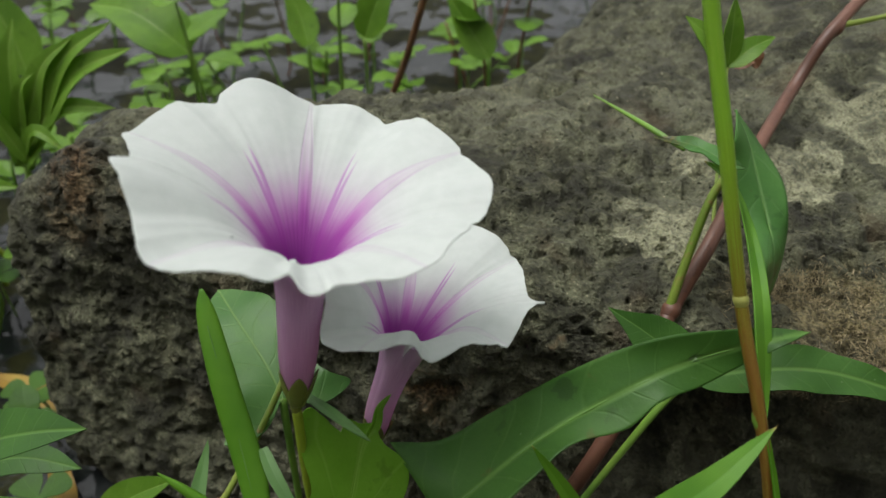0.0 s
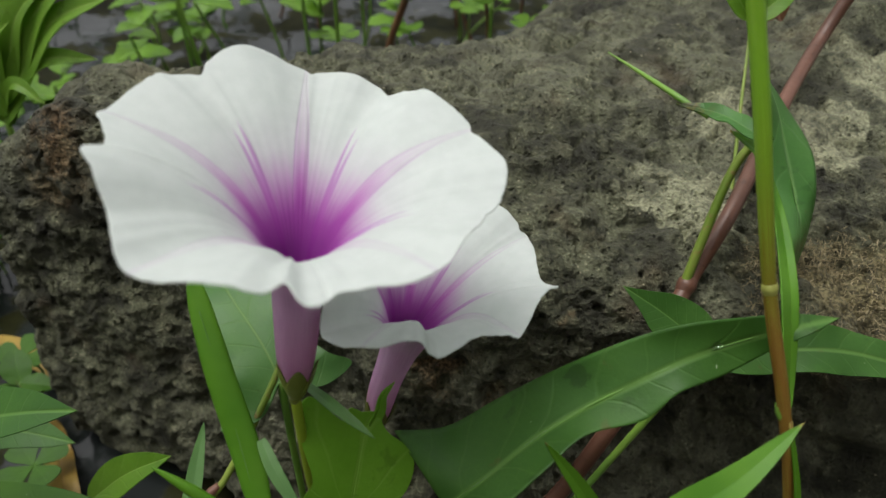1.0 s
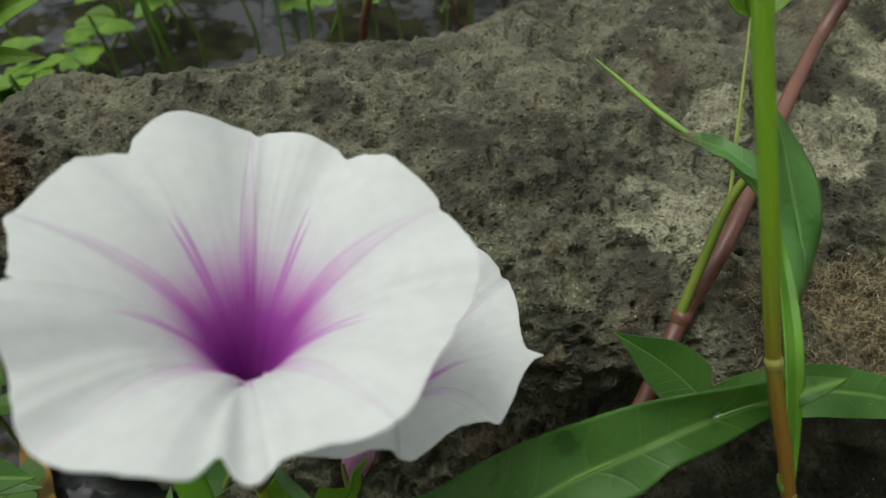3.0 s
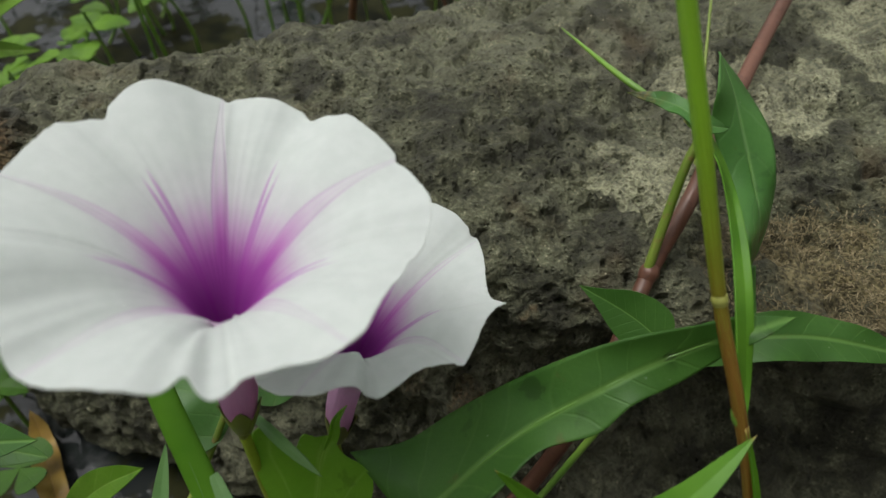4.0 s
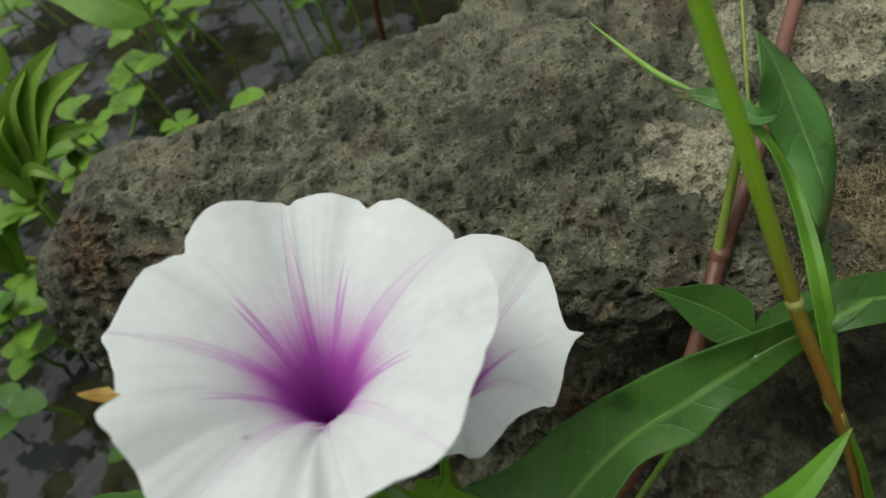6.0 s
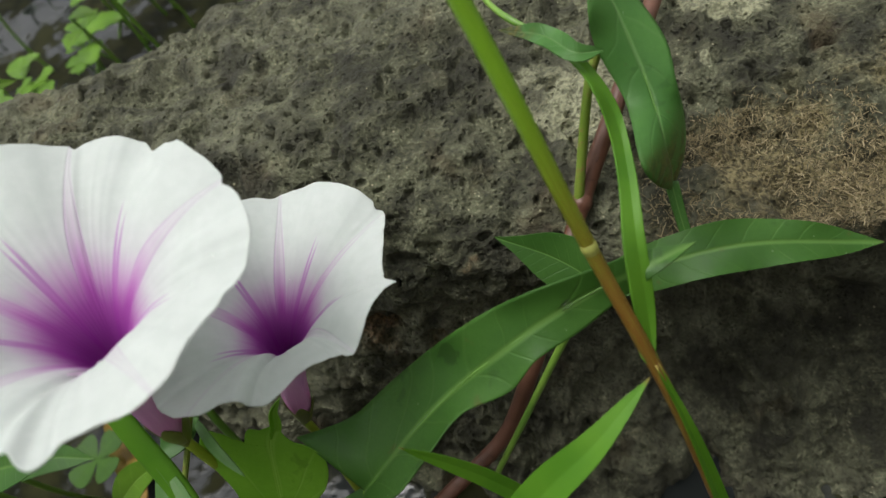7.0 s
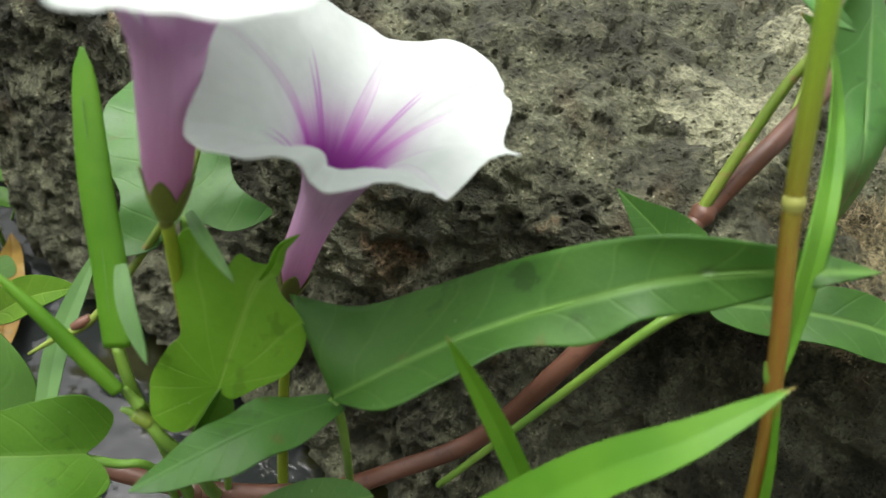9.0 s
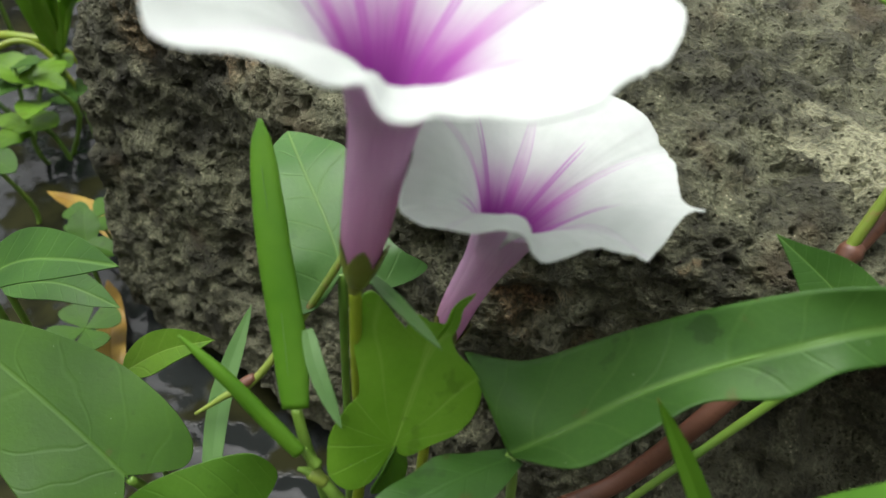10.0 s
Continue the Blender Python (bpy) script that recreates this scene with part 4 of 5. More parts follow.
part("petiole", tube_mesh("petiole", [(-0.0390, 0.0918, 0.1124), (-0.0365, 0.0890, 0.1040), (-0.0340, 0.0885, 0.09), (-0.0325, 0.09, 0.06)], [0.0010, 0.0011, 0.0013], 24, 8), STEM_GREEN, rolled)

# ---- creeping stems ----
creeper = thing("creeping_stem", "thick reddish brown creeping stem over the boulder", "stem")
part("stem", tube_mesh("stem", [(0.26, 0.33, 0.185), (0.165, 0.268, 0.178), (0.134, 0.243, 0.168), (0.1191, 0.2306, 0.1500), (0.0950, 0.195, 0.1440), (0.0735, 0.1605, 0.1370), (0.0612, 0.1467, 0.1231), (0.0500, 0.1300, 0.1120), (0.0400, 0.1200, 0.0980), (0.0270, 0.1150, 0.0720), (0.0106, 0.1079, 0.0620), (-0.0057, 0.0965, 0.0650), (-0.0318, 0.0918, 0.0620), (-0.0603, 0.0907, 0.0630), (-0.09, 0.1, 0.03), (-0.12, 0.11, -0.01)],
     [0.0020, 0.0021, 0.0021, 0.0022, 0.0021, 0.0020], 160, 14), STEM_RED, creeper)
for k, (a, b) in enumerate((((0.0600, 0.1452, 0.1220), (0.0624, 0.1482, 0.1246)), ((0.1318, 0.2415, 0.1655), (0.1362, 0.2445, 0.1690)), ((-0.0300, 0.0919, 0.0622), (-0.0340, 0.0917, 0.0620)))):
    m = tuple((np.array(a) + b) / 2)
    part("node", tube_mesh("node", [a, m, b], [0.0020, 0.0027, 0.0020], 10, 14), STEM_RED, creeper)
part("side_shoot", tube_mesh("side_shoot", [(0.1340, 0.2430, 0.1680), (0.150, 0.246, 0.1700), (0.19, 0.255, 0.176)], [0.0012, 0.0009, 0.0007], 20, 8), STEM_OLIVE, creeper)

# ---- grass stalk ----
grass = thing("grass_stalk", "tall jointed grass stalk, bright green above and brown below", "grass")
CULM_LINE = [(0.0880, 0.0620, 0.0), (0.0760, 0.0790, 0.075), (0.0686, 0.0915, 0.1180), (0.0640, 0.0990, 0.1380), (0.0584, 0.1083, 0.1588), (0.0518, 0.1184, 0.1884), (0.0464, 0.1262, 0.2117), (0.0400, 0.1360, 0.245)]
part("culm", tube_mesh("culm", CULM_LINE, [0.0013, 0.0012, 0.0012, 0.0013, 0.0013, 0.0015, 0.0015, 0.0014], 90, 14, ridges=0.04), CULM, grass)
part("joint", tube_mesh("joint", [(0.0587, 0.1079, 0.1578), (0.0584, 0.1083, 0.1588), (0.0582, 0.1087, 0.1597)], [0.0013, 0.00155, 0.0014], 10, 14), NODE_PALE, grass)
part("joint", tube_mesh("joint", [(0.0651, 0.0975, 0.1338), (0.0646, 0.0982, 0.1352), (0.0641, 0.0990, 0.1368)], [0.0013, 0.0015, 0.0013], 10, 14), STEM_GREEN, grass)
me, _ = loft_mesh("sheath_blade", [(0.0652, 0.0968, 0.1340), (0.0662, 0.1045, 0.1413), (0.0673, 0.1142, 0.1498), (0.0692, 0.1258, 0.1538), (0.0698, 0.1370, 0.1580), (0.0667, 0.1446, 0.1645), (0.0629, 0.1522, 0.1655)],
                  [(0.0645, 0.0964, 0.1343), (0.0637, 0.1028, 0.1432), (0.0646, 0.1126, 0.1508), (0.0667, 0.1231, 0.1541), (0.0677, 0.1328, 0.1584), (0.0664, 0.1408, 0.1643), (0.0628, 0.1520, 0.1656)],
                  [(0.0654, 0.0963, 0.1345), (0.0678, 0.1049, 0.1405), (0.0690, 0.1145, 0.1499), (0.0707, 0.1271, 0.1549), (0.0709, 0.1396, 0.1587), (0.0667, 0.1475, 0.1657), (0.0630, 0.1524, 0.1655)])
part("sheath_blade", me, BLADE, grass, thick=0.0003)
me, _, _ = leaf_mesh("low_sheath", [(0.0870, 0.0640, 0.010), (0.0765, 0.0780, 0.075), (0.0700, 0.0890, 0.1150), (0.0655, 0.0965, 0.1345)], (0.6, -0.75, 0.2), [(0.0, 0.012), (0.3, 0.016), (0.7, 0.014), (1.0, 0.004)], fold=0.4)
part("low_sheath", me, BLADE, grass, thick=0.0003)

# ---- single blades ----
def blade(label, spine, normal, wide, material=None, **shape):
    th = thing("grass_shoot", label, "grass", "grass shoots")
    me, _, c = leaf_mesh("blade", spine, normal, [(0.0, wide * 0.6), (0.12, wide * 0.85), (0.4, wide), (0.7, wide * 0.8), (0.9, wide * 0.38), (1.0, 0.0)], **shape)
    b = part("blade", me, material or BLADE, th, thick=0.0003)
    part("midrib", tube_mesh("midrib", c[::19] - unit(np.array(normal, float)) * 0.0002, [0.0003, 0.00025, 0.0001], 20, 6), material or BLADE, b)
    return th


blade("broad pointed green grass blade with a tan tip", [(0.0100, 0.0700, 0.0850), (0.0250, 0.0740, 0.1080), (0.0396, 0.0795, 0.1265), (0.0510, 0.0830, 0.1365), (0.0631, 0.0902, 0.1433)], (-0.35, -0.35, 0.80), 0.054, fold=0.22)
blade("narrow upright green grass blade", [(0.0420, 0.0820, 0.0950), (0.0306, 0.0867, 0.1150), (0.0240, 0.0880, 0.1270), (0.0169, 0.0883, 0.1398)], (0.5, -0.75, 0.3), 0.040, fold=0.25)
roll = thing("rolled_leaf", "slanting rolled leaf bud, bright green, on a jointed stem", "leaf")
part("blade", tube_mesh("blade", [(-0.0581, 0.0920, 0.1264), (-0.0505, 0.0898, 0.1212), (-0.0430, 0.0877, 0.1140), (-0.0366, 0.0859, 0.1079)], [0.0002, 0.0009, 0.0013, 0.0015, 0.0016, 0.0016, 0.0014], 36, 12, flat=0.75), BLADE, roll)
part("petiole", tube_mesh("petiole", [(-0.0364, 0.0870, 0.1074), (-0.0352, 0.0868, 0.1052), (-0.0340, 0.0866, 0.1035)], [0.0007, 0.0009, 0.0012], 12, 8), STEM_GREEN, roll)
main = thing("creeper_shoot", "olive green jointed creeper shoot among the leaves", "stem")
part("stem", tube_mesh("stem", [(-0.0372, 0.0856, 0.1026), (-0.0355, 0.0859, 0.1018), (-0.0330, 0.0858, 0.1000), (-0.0300, 0.0850, 0.0960), (-0.0268, 0.0860, 0.0880), (-0.0262, 0.0890, 0.0700), (-0.0270, 0.0915, 0.0630)], [0.0004, 0.0010, 0.0012, 0.0013, 0.0013], 50, 10), STEM_GREEN, main)
part("node", tube_mesh("node", [(-0.0352, 0.0859, 0.1016), (-0.0338, 0.0859, 0.1006), (-0.0324, 0.0857, 0.0994)], [0.0012, 0.0014, 0.0012], 8, 10), STEM_OLIVE, main)
blade("pale narrow grass blade hanging by the flower stalk", [(-0.0373, 0.0967, 0.1284), (-0.0335, 0.0905, 0.1260), (-0.0279, 0.0843, 0.1214)], (0.3, -0.7, 0.6), 0.085, BLADE_GREY, fold=0.2)
blade("pale thin grass blade crossing the heart-shaped leaf", [(-0.0285, 0.1047, 0.1353), (-0.0210, 0.0960, 0.1390), (-0.0136, 0.0887, 0.1405)], (0.2, -0.5, 0.8), 0.050, BLADE_GREY, fold=0.2)
blade("pale strap-like grass blade beside the stems", [(-0.0566, 0.0857, 0.0882), (-0.0590, 0.1000, 0.0970), (-0.0583, 0.1172, 0.1063)], (0.3, -0.6, 0.7), 0.060, BLADE_GREY)
twig = thing("jointed_twig", "thin green and pink jointed twig", "twig")
part("stem", tube_mesh("stem", [(-0.0618, 0.0945, 0.0978), (-0.0570, 0.0976, 0.1008), (-0.0502, 0.1024, 0.1051), (-0.0380, 0.1171, 0.1249), (-0.0360, 0.125, 0.133)], [0.0003, 0.0008, 0.0008, 0.0006], 40, 8), STEM_OLIVE, twig)
part("node", tube_mesh("node", [(-0.0545, 0.0995, 0.1025), (-0.0530, 0.1003, 0.1033), (-0.0515, 0.1015, 0.1043)], [0.0008, 0.0012, 0.0008], 8, 8), STEM_RED, twig)
spike = thing("thin_tendril", "thin pointed green shoot tip over the boulder", "shoot")
part("shoot", tube_mesh("shoot", [(0.0600, 0.1590, 0.1650), (0.0523, 0.1700, 0.1665), (0.0454, 0.2024, 0.1605)], [0.0005, 0.0008, 0.0006, 0.0002], 24, 8), STEM_GREEN, spike)
sprig = thing("small_sprig", "small pale green sprig on a thin stem on the boulder", "plant")
part("stem", tube_mesh("stem", [(0.0790, 0.1720, 0.1260), (0.0840, 0.1950, 0.1470), (0.0893, 0.2163, 0.1638)], [0.0006, 0.0005, 0.0004], 20, 6), STEM_OLIVE, sprig)
for tip, nm in (((0.075, 0.222, 0.178), (0.2, -0.7, 0.6)), ((0.089, 0.222, 0.184), (0.4, -0.8, 0.3)), ((0.1045, 0.222, 0.1715), (-0.1, -0.6, 0.7))):
    me, _, _ = leaf_mesh("leaflet", [(0.0893, 0.2163, 0.1638), tuple((np.array(tip) + (0.0893, 0.2163, 0.1668)) / 2), tip], nm, [(0.0, 0.02), (0.2, 0.18), (0.5, 0.2), (0.8, 0.1), (1.0, 0.0)], nu=20, nv=4, fold=0.2)
    part("leaflet", me, LEAF_POND, sprig, thick=0.0003)


leaf("dry_scrap", "small curled brown dry leaf scrap on the boulder", [(0.0990, 0.2340, 0.1565), (0.1040, 0.2360, 0.1600), (0.1075, 0.2350, 0.1560)], (0.0, -0.6, 0.8), OVAL, STEM_BROWN, fold=0.5, wave=0.06)
leaf("pond_leaf", "small yellowish green leaf with a darker fold near the water", [(-0.1005, 0.1205, 0.0640), (-0.0895, 0.1250, 0.0710), (-0.0760, 0.1270, 0.0770)], (0.1, -0.35, 0.9), [(0.0, 0.01), (0.12, 0.13), (0.4, 0.2), (0.75, 0.12), (1.0, 0.0)], LEAF_POND, [(-0.1005, 0.1205, 0.0640), (-0.103, 0.122, 0.04), (-0.105, 0.125, 0.0)], fold=0.3)


# ---- pond plants ----
def pond_plant(foot, head, leaves, rng, label, material=None, stem=None, sizes=(0.013, 0.027)):
    th = thing("pond_plant", label, "plant", "pond plants")
    foot, head = np.array(foot, float), np.array(head, float)
    mid = (foot + head) / 2 + rng.normal(0, 0.009, 3)
    part("stem", tube_mesh("stem", [foot, mid, head], [0.0013, 0.0011, 0.0008], 16, 7), stem or STEM_GREEN, th)
    for k in range(leaves):
        a = rng.uniform(0, 6.283) if leaves < 3 else 6.283 * (k + rng.uniform(-0.2, 0.2)) / leaves
        size = rng.uniform(*sizes)
        d = np.array([math.cos(a), math.sin(a), rng.uniform(-0.1, 0.6)])
        at0 = foot + (head - foot) * (1 - 0.35 * k / max(leaves, 1) * rng.uniform(0.2, 1))
        spine = [at0, at0 + d * size * 0.5, at0 + d * size + np.array([0, 0, -0.12 * size])]
        me, _, _ = leaf_mesh("leaf", spine, (d[0] * -0.3, d[1] * -0.3, 1.0), OVAL, nu=22, nv=4, fold=rng.uniform(0.0, 0.3), wave=0.02)
        part("leaf", me, material or LEAF_POND, th, thick=0.0003)
    return th


def clover(foot, height, size, rng, material=None):
    th = thing("water_clover", "small bright green four-leaved water clover", "plant", "water clovers")
    foot = np.array(foot, float)
    head = foot + np.array([rng.normal(0, 0.004), rng.normal(0, 0.004), height])
    part("stem", tube_mesh("stem", [foot, (foot + head) / 2 + rng.normal(0, 0.002, 3), head], [0.0006, 0.0005], 10, 6), STEM_GREEN, th)
    turn = rng.uniform(0, 1.57)
    for k in range(4):
        a = turn + 1.5708 * k
        d = np.array([math.cos(a), math.sin(a), 0.12])
        me, _, _ = leaf_mesh("leaflet", [head, head + d * size * 0.5, head + d * size], (0, 0, 1), [(0.0, 0.01), (0.2, 0.16), (0.55, 0.42), (0.85, 0.46), (0.98, 0.25), (1.0, 0.0)], nu=16, nv=3, fold=0.06)
        part("leaflet", me, material or LEAF_POND, th, thick=0.0003)
    return th


def tuft(foot, tips, label, rng, wide=0.055):
    th = thing("grass_tuft", label, "grass", "pond grasses")
    foot = np.array(foot, float)
    for tip in tips:
        tip = np.array(tip, float)
        mid = foot * 0.5 + tip * 0.5 + np.array([0, 0, 0.012])
        start = foot + rng.normal(0, 0.002, 3)
        me, _, _ = leaf_mesh("blade", [start, mid, tip], (0.1, -0.6, 0.7), [(0.0, wide * 0.5), (0.15, wide * 0.9), (0.45, wide), (0.75, wide * 0.7), (0.92, wide * 0.3), (1.0, 0.0)], nu=26, nv=4, fold=0.3)
        part("blade", me, LEAF_TUFT, th, thick=0.0003)
    part("stem", tube_mesh("stem", [foot - [0, 0, foot[2] + 0.01], foot - [0.002, 0, foot[2] * 0.5], foot], [0.0017, 0.0015, 0.0014], 12, 8), STEM_GREEN, th)
    return th


rng = np.random.default_rng(4)
tuft((-0.187, 0.283, 0.093), [(-0.139, 0.2818, 0.1198), (-0.128, 0.287, 0.144), (-0.136, 0.292, 0.153), (-0.169, 0.283, 0.135), (-0.153, 0.290, 0.147), (-0.202, 0.278, 0.128), (-0.180, 0.300, 0.152), (-0.160, 0.270, 0.106)], "tuft of bright green pointed leaves in the water", rng, 0.085)
tuft((-0.240, 0.300, 0.040), [(-0.215, 0.290, 0.080), (-0.205, 0.300, 0.070), (-0.225, 0.285, 0.085), (-0.262, 0.300, 0.085), (-0.250, 0.290, 0.090)], "low tuft of green pointed leaves in the water", rng, 0.10)
runner = thing("water_runner", "yellow-green bent runner stem lying over the water", "stem", "runners")
part("stem", tube_mesh("stem", [(-0.330, 0.318, 0.012), (-0.299, 0.318, 0.026), (-0.274, 0.316, 0.032), (-0.254, 0.320, 0.026), (-0.240, 0.330, -0.005)], [0.0022, 0.0024, 0.0021, 0.0016], 30, 10), STEM_LIME, runner)
runner = thing("water_runner", "thin yellow-green runner stem beside the tuft", "stem", "runners")
part("stem", tube_mesh("stem", [(-0.285, 0.270, -0.004), (-0.278, 0.290, 0.025), (-0.273, 0.304, 0.034), (-0.258, 0.311, 0.030), (-0.240, 0.312, -0.004)], [0.0014, 0.0017, 0.0012], 30, 10), STEM_LIME, runner)
leaf("pond_leaf", "cupped dark green leaf with a turned-up pale edge over the water", [(-0.262, 0.232, 0.028), (-0.248, 0.230, 0.036), (-0.232, 0.230, 0.034)], (0.1, -0.35, 0.9), HEART, LEAF_DARK, [(-0.262, 0.232, 0.028), (-0.264, 0.236, 0.01), (-0.264, 0.24, -0.01)], fold=0.4, wave=0.05)
pond_plant((-0.175, 0.41, -0.01), (-0.178, 0.403, 0.076), 3, rng, "emergent pond plant with rounded green leaves")
pond_plant((-0.145, 0.45, -0.01), (-0.147, 0.43, 0.085), 3, rng, "emergent pond plant with rounded green leaves")
pond_plant((-0.112, 0.47, -0.01), (-0.118, 0.46, 0.085), 3, rng, "emergent pond plant with rounded green leaves")
pond_plant((-0.070, 0.44, -0.01), (-0.072, 0.43, 0.090), 4, rng, "emergent pond plant with rounded green leaves")
pond_plant((-0.130, 0.40, -0.01), (-0.140, 0.38, 0.135), 2, rng, "tall pond plant with broad drooping leaves")
pond_plant((-0.060, 0.40, -0.01), (-0.055, 0.385, 0.145), 2, rng, "tall pond plant with broad drooping leaves")
pond_plant((0.020, 0.46, -0.01), (0.018, 0.42, 0.125), 3, rng, "tall pond plant with broad drooping leaves", stem=STEM_BROWN)
pond_plant((0.058, 0.48, -0.01), (0.055, 0.45, 0.12), 4, rng, "reddish-stemmed pond plant with fresh leaves", stem=STEM_BROWN)
pond_plant((-0.100, 0.34, -0.01), (-0.100, 0.328, 0.070), 4, rng, "emergent pond plant with rounded green leaves")
for x, y, h in ((-0.065, 0.45, 0.06), (-0.035, 0.46, 0.06), (0.010, 0.45, 0.075), (0.048, 0.40, 0.09), (0.065, 0.39, 0.09), (0.100, 0.46, 0.075), (0.075, 0.44, 0.08), (-0.115, 0.345, 0.055), (-0.15, 0.36, 0.06), (-0.20, 0.43, 0.04), (-0.157, 0.166, 0.022), (-0.224, 0.286, 0.03), (-0.175, 0.205, 0.03)):
    # near clovers get a darker green, shade put into their colour
    clover((x, y, -0.005), h, rng.uniform(0.009, 0.014), rng, LEAF_BROAD if y < 0.3 else None)
shoot = thing("reddish_shoot", "bare reddish brown stem rising from the water behind the boulder", "stem")
part("stem", tube_mesh("stem", [(-0.040, 0.43, -0.01), (-0.033, 0.416, 0.058), (-0.020, 0.40, 0.100), (-0.005, 0.38, 0.155), (0.0, 0.37, 0.20)], [0.0024, 0.0022, 0.0019, 0.0015], 30, 9), STEM_BROWN, shoot)
yellow = leaf("dead_leaf", "yellow and brown dead leaf floating on the water", [(-0.133, 0.145, 0.006), (-0.142, 0.160, 0.008), (-0.155, 0.183, 0.007), (-0.165, 0.196, 0.004)], (0.1, -0.1, 1.0), LANCE, LEAF_YELLOW, wave=0.02)
leaf("dead_leaf", "narrow yellow dead leaf floating on the water", [(-0.165, 0.212, 0.008), (-0.185, 0.225, 0.010), (-0.215, 0.235, 0.008)], (0.0, -0.1, 1.0), LANCE, LEAF_YELLOW)
# deep green on both lance leaves paints in the shade low at the left
leaf("pond_leaf", "lance-shaped green leaf over the water", [(-0.142, 0.130, 0.078), (-0.122, 0.126, 0.094), (-0.105, 0.122, 0.103), (-0.0886, 0.1190, 0.1080)], (0.0, -0.35, 0.9), [(0.0, 0.01), (0.1, 0.09), (0.4, 0.13), (0.75, 0.09), (1.0, 0.0)], LEAF_DARK, [(-0.142, 0.130, 0.078), (-0.143, 0.132, 0.05), (-0.143, 0.135, 0.0)], fold=0.25)
leaf("pond_leaf", "lance-shaped green leaf over the water", [(-0.150, 0.142, 0.062), (-0.128, 0.140, 0.070), (-0.108, 0.136, 0.070)], (0.0, -0.3, 0.9), [(0.0, 0.01), (0.1, 0.09), (0.4, 0.13), (0.75, 0.09), (1.0, 0.0)], LEAF_DARK, [(-0.150, 0.142, 0.062), (-0.152, 0.145, 0.03), (-0.152, 0.15, 0.0)])
# these three small plants are coloured darker to stand for shade
pond_plant((-0.165, 0.190, -0.01), (-0.163, 0.190, 0.030), 3, rng, "small round-leaved pond plant", LEAF_BROAD, sizes=(0.010, 0.016))
pond_plant((-0.235, 0.267, -0.01), (-0.235, 0.265, 0.05), 4, rng, "small round-leaved pond plant", LEAF_BROAD, sizes=(0.012, 0.018))
pond_plant((-0.215, 0.215, -0.01), (-0.216, 0.213, 0.045), 3, rng, "small round-leaved pond plant", LEAF_BROAD, sizes=(0.012, 0.02))
for spine, nm in (([(-0.140, 0.385, 0.105), (-0.155, 0.390, 0.116), (-0.175, 0.400, 0.124), (-0.200, 0.410, 0.124)], (0.3, -0.6, 0.7)), ([(-0.079, 0.411, 0.100), (-0.084, 0.421, 0.115), (-0.092, 0.428, 0.132)], (0.2, -0.7, 0.6)), ([(0.027, 0.406, 0.094), (0.018, 0.413, 0.106), (0.002, 0.42, 0.128)], (0.0, -0.7, 0.6)), ([(-0.047, 0.424, 0.100), (-0.040, 0.428, 0.118), (-0.028, 0.432, 0.140)], (0.0, -0.7, 0.6)), ([(-0.236, 0.39, 0.09), (-0.245, 0.40, 0.115), (-0.262, 0.41, 0.140)], (0.2, -0.7, 0.6))):
    leaf("pond_leaf", "long green leaf standing out of the pond", spine, nm, [(0.0, 0.02), (0.08, 0.16), (0.3, 0.24), (0.6, 0.18), (0.85, 0.08), (1.0, 0.0)], LEAF_POND, [spine[0], tuple(np.array(spine[0]) * (1, 1, 0.5)), (spine[0][0], spine[0][1], -0.01)], fold=0.25)
for k in range(34):
    x, y = rng.uniform(-0.40, 0.08), rng.uniform(0.46, 0.75)
    pond_plant((x, y, -0.01), (x + rng.normal(0, 0.015), y + rng.normal(0, 0.015), rng.uniform(0.02, 0.10)), int(rng.integers(3, 6)), rng, "emergent pond plant with rounded green leaves", stem=STEM_BROWN if k % 3 == 0 else None)
for k in range(34):
    x, y = rng.uniform(-0.62, 0.22), rng.uniform(0.50, 1.05)
    if k % 3 == 0:
        clover((x, y, -0.005), rng.uniform(0.03, 0.08), rng.uniform(0.010, 0.016), rng)
    else:
        pond_plant((x, y, -0.01), (x + rng.normal(0, 0.012), y + rng.normal(0, 0.012), rng.uniform(0.03, 0.11)), int(rng.integers(3, 6)), rng, "emergent pond plant with rounded green leaves")
for k in range(40):
    x, y = (rng.uniform(-0.45, -0.19), rng.uniform(0.26, 0.5))
    h = rng.uniform(0.02, 0.09)
    pond_plant((x, y, -0.01), (x + rng.normal(0, 0.01), y + rng.normal(0, 0.01), h), int(rng.integers(2, 5)), rng, "emergent pond plant with rounded green leaves")


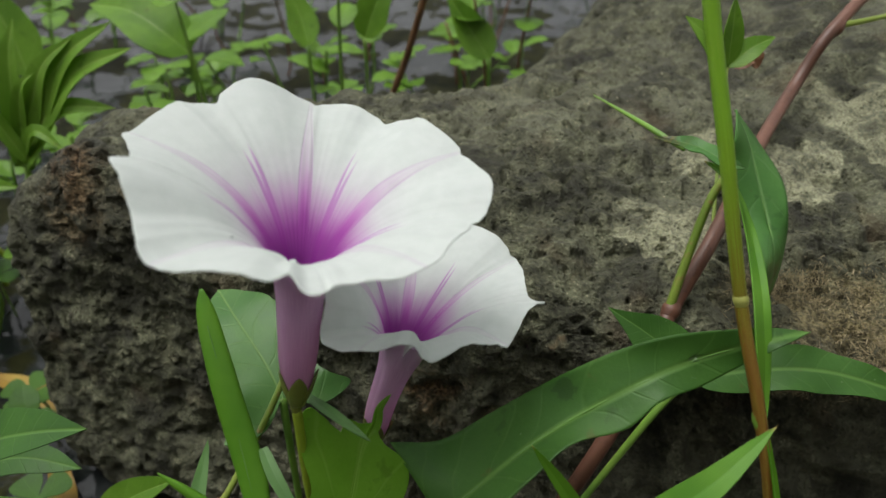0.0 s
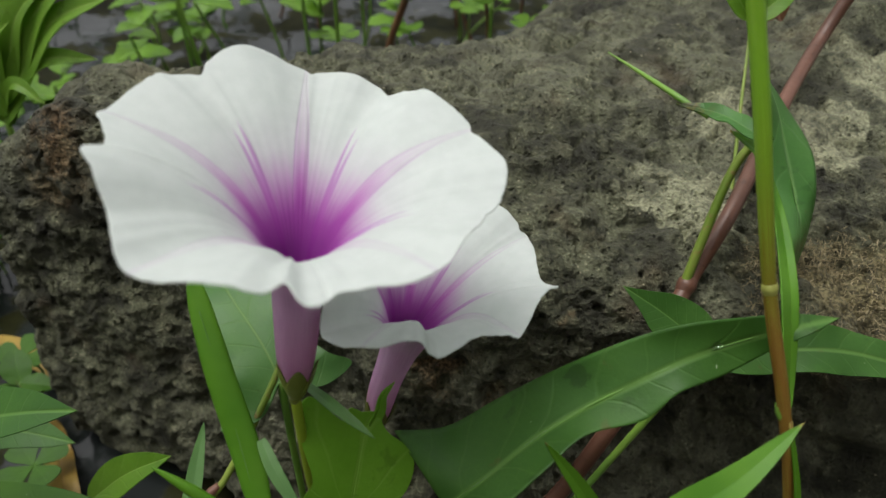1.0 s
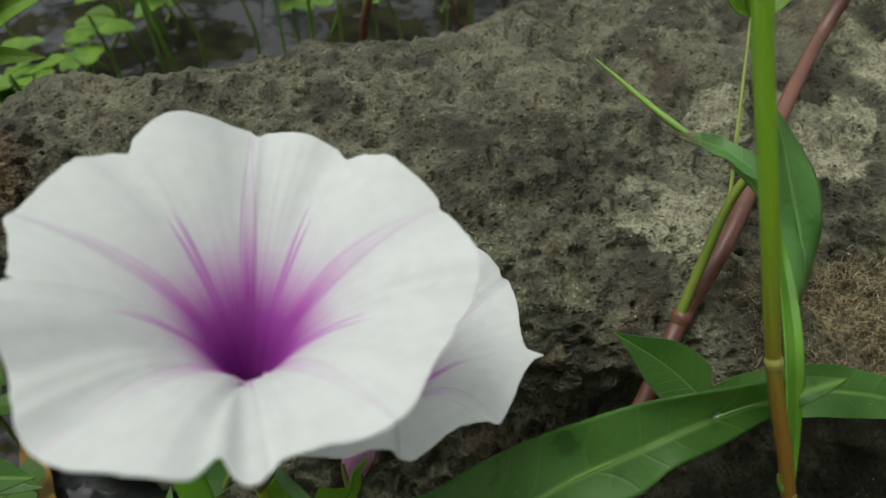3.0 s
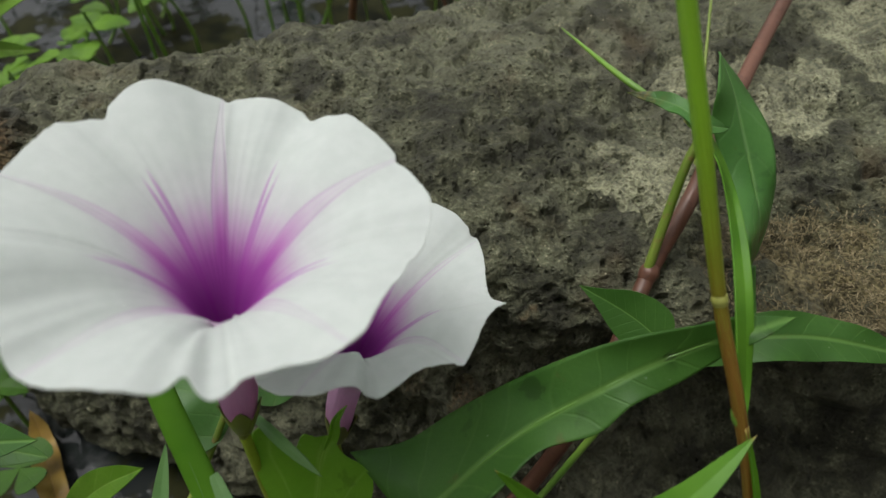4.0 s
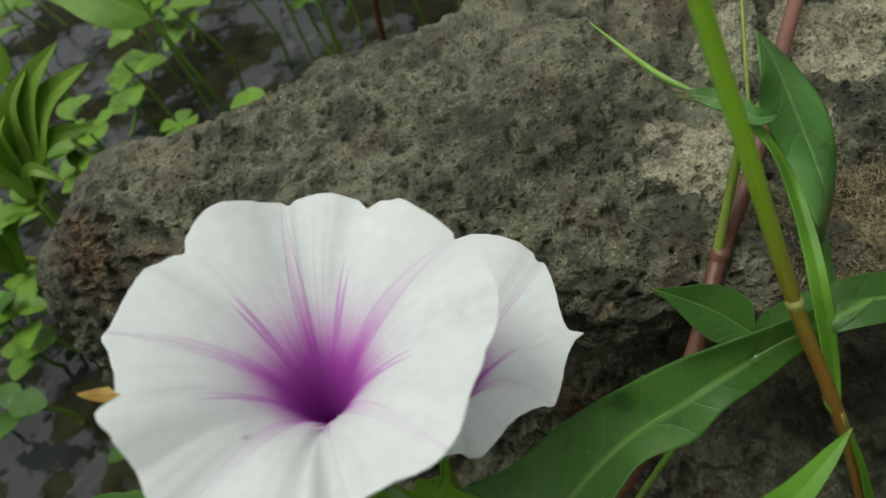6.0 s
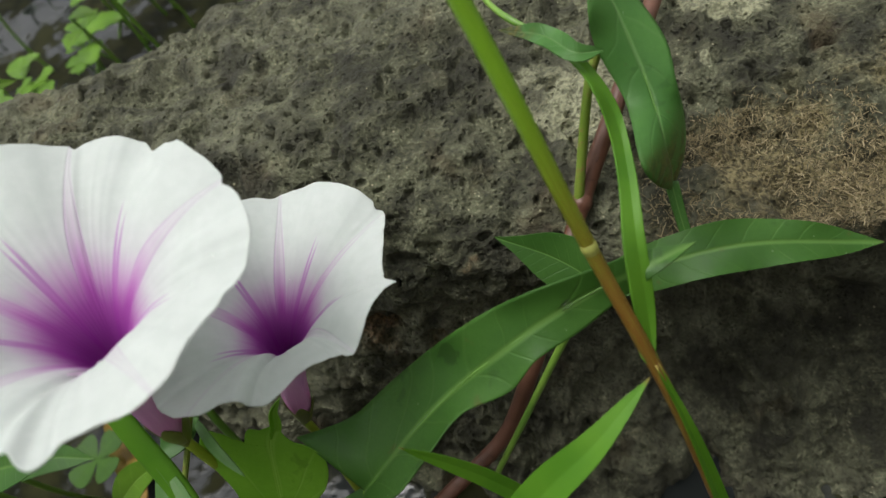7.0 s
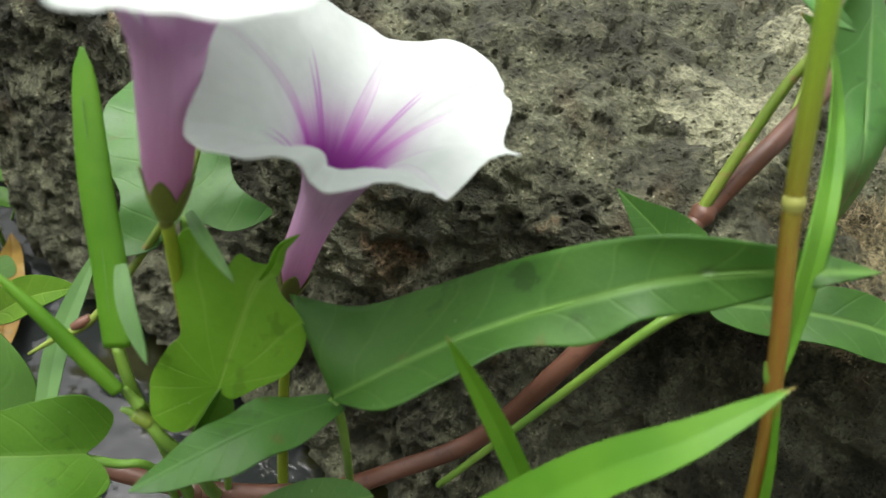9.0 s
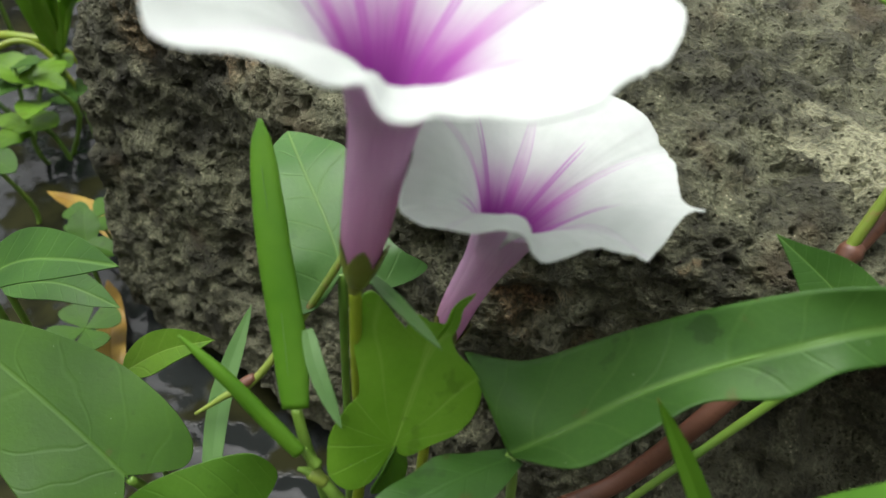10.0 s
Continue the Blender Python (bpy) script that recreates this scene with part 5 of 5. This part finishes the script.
# ---- straw crumbs on the boulder ----
def build_straw(count=12000):
    rng = np.random.default_rng(11)
    verts, faces = [], []
    x, y, z = ROCK_P[..., 0], ROCK_P[..., 1], ROCK_P[..., 2]
    patch = fbm(x * 70, y * 70, z * 70, 3, 31)
    lip = np.clip((z - 0.098) / 0.008, 0, 1) * np.clip((0.164 - y) / 0.008, 0, 1) * np.clip((x - 0.074) / 0.012, 0, 1)
    low = 0.12 * np.clip((0.100 - z) / 0.01, 0, 1) * np.clip((z - 0.04) / 0.03, 0, 1) * np.clip((x - 0.06) / 0.03, 0, 1)
    odds = ((lip * np.clip(patch * 1.6 + 0.55, 0, 1) + low * np.clip(patch * 2, 0, 1)) * (x < 0.17) * (y < 0.2)).ravel()
    picks = rng.choice(len(odds), count, p=odds / odds.sum())
    places, normals = ROCK_P.reshape(-1, 3)[picks], ROCK_N.reshape(-1, 3)[picks]
    ways = unit(np.cross(normals, rng.normal(0, 1, (count, 3))) + normals * rng.uniform(0.0, 0.5, (count, 1)))
    sides = unit(np.cross(normals, ways))
    for p, q, d, s in zip(places, normals, ways, sides):
        l, w = rng.uniform(0.0005, 0.0022) * rng.uniform(0.5, 1.5), rng.uniform(0.00004, 0.00014)
        a, o = p + q * 0.0001, len(verts)
        b = a + d * l
        m = (a + b) / 2 + q * rng.uniform(0.0, 0.0003)
        for c, k in ((a, 1.0), (m, 1.0), (b, 0.4)):
            verts += [c - s * w * k, c + s * w * k, c + q * w * k * 1.4]
        for r in (0, 3):
            faces += [(o + r, o + r + 1, o + r + 4, o + r + 3), (o + r + 1, o + r + 2, o + r + 5, o + r + 4), (o + r + 2, o + r, o + r + 3, o + r + 5)]
    me = bpy.data.meshes.new("straw_crumbs")
    me.from_pydata([tuple(v) for v in verts], [], faces)
    return me


tagged(part("straw_crumbs", build_straw(), STRAW), "dry straw-coloured plant crumbs stuck on the boulder", "straw", kind="stuff")


# ---- water drops ----
def drop(place, normal, radius):
    n = unit(np.array(normal, float))
    e1 = unit(np.cross(n, [0.3, 1.0, 0.2]))
    e2 = np.cross(n, e1)
    a, h = np.linspace(0, 2 * np.pi, 14, endpoint=False), np.linspace(0, np.pi / 2, 7)
    ring = e1 * np.cos(a)[:, None] + e2 * np.sin(a)[:, None]
    P = np.array(place) + radius * (np.cos(h)[:, None, None] * ring[None] + 0.6 * np.sin(h)[:, None, None] * n)
    ob = part("water_drop", grid_mesh("water_drop", P, wrap=True), DROP)
    tagged(ob, "small clear water drop resting on a plant", "water drop", "water drops")


for spot in DROPS:
    drop(*spot)
for place, r in (((0.0522, 0.1073, 0.1441), 0.0013), ((0.0470, 0.1040, 0.1418), 0.0006), ((0.0510, 0.1030, 0.1428), 0.0006)):
    drop(place, (-0.45, 0.1, 0.8), r)
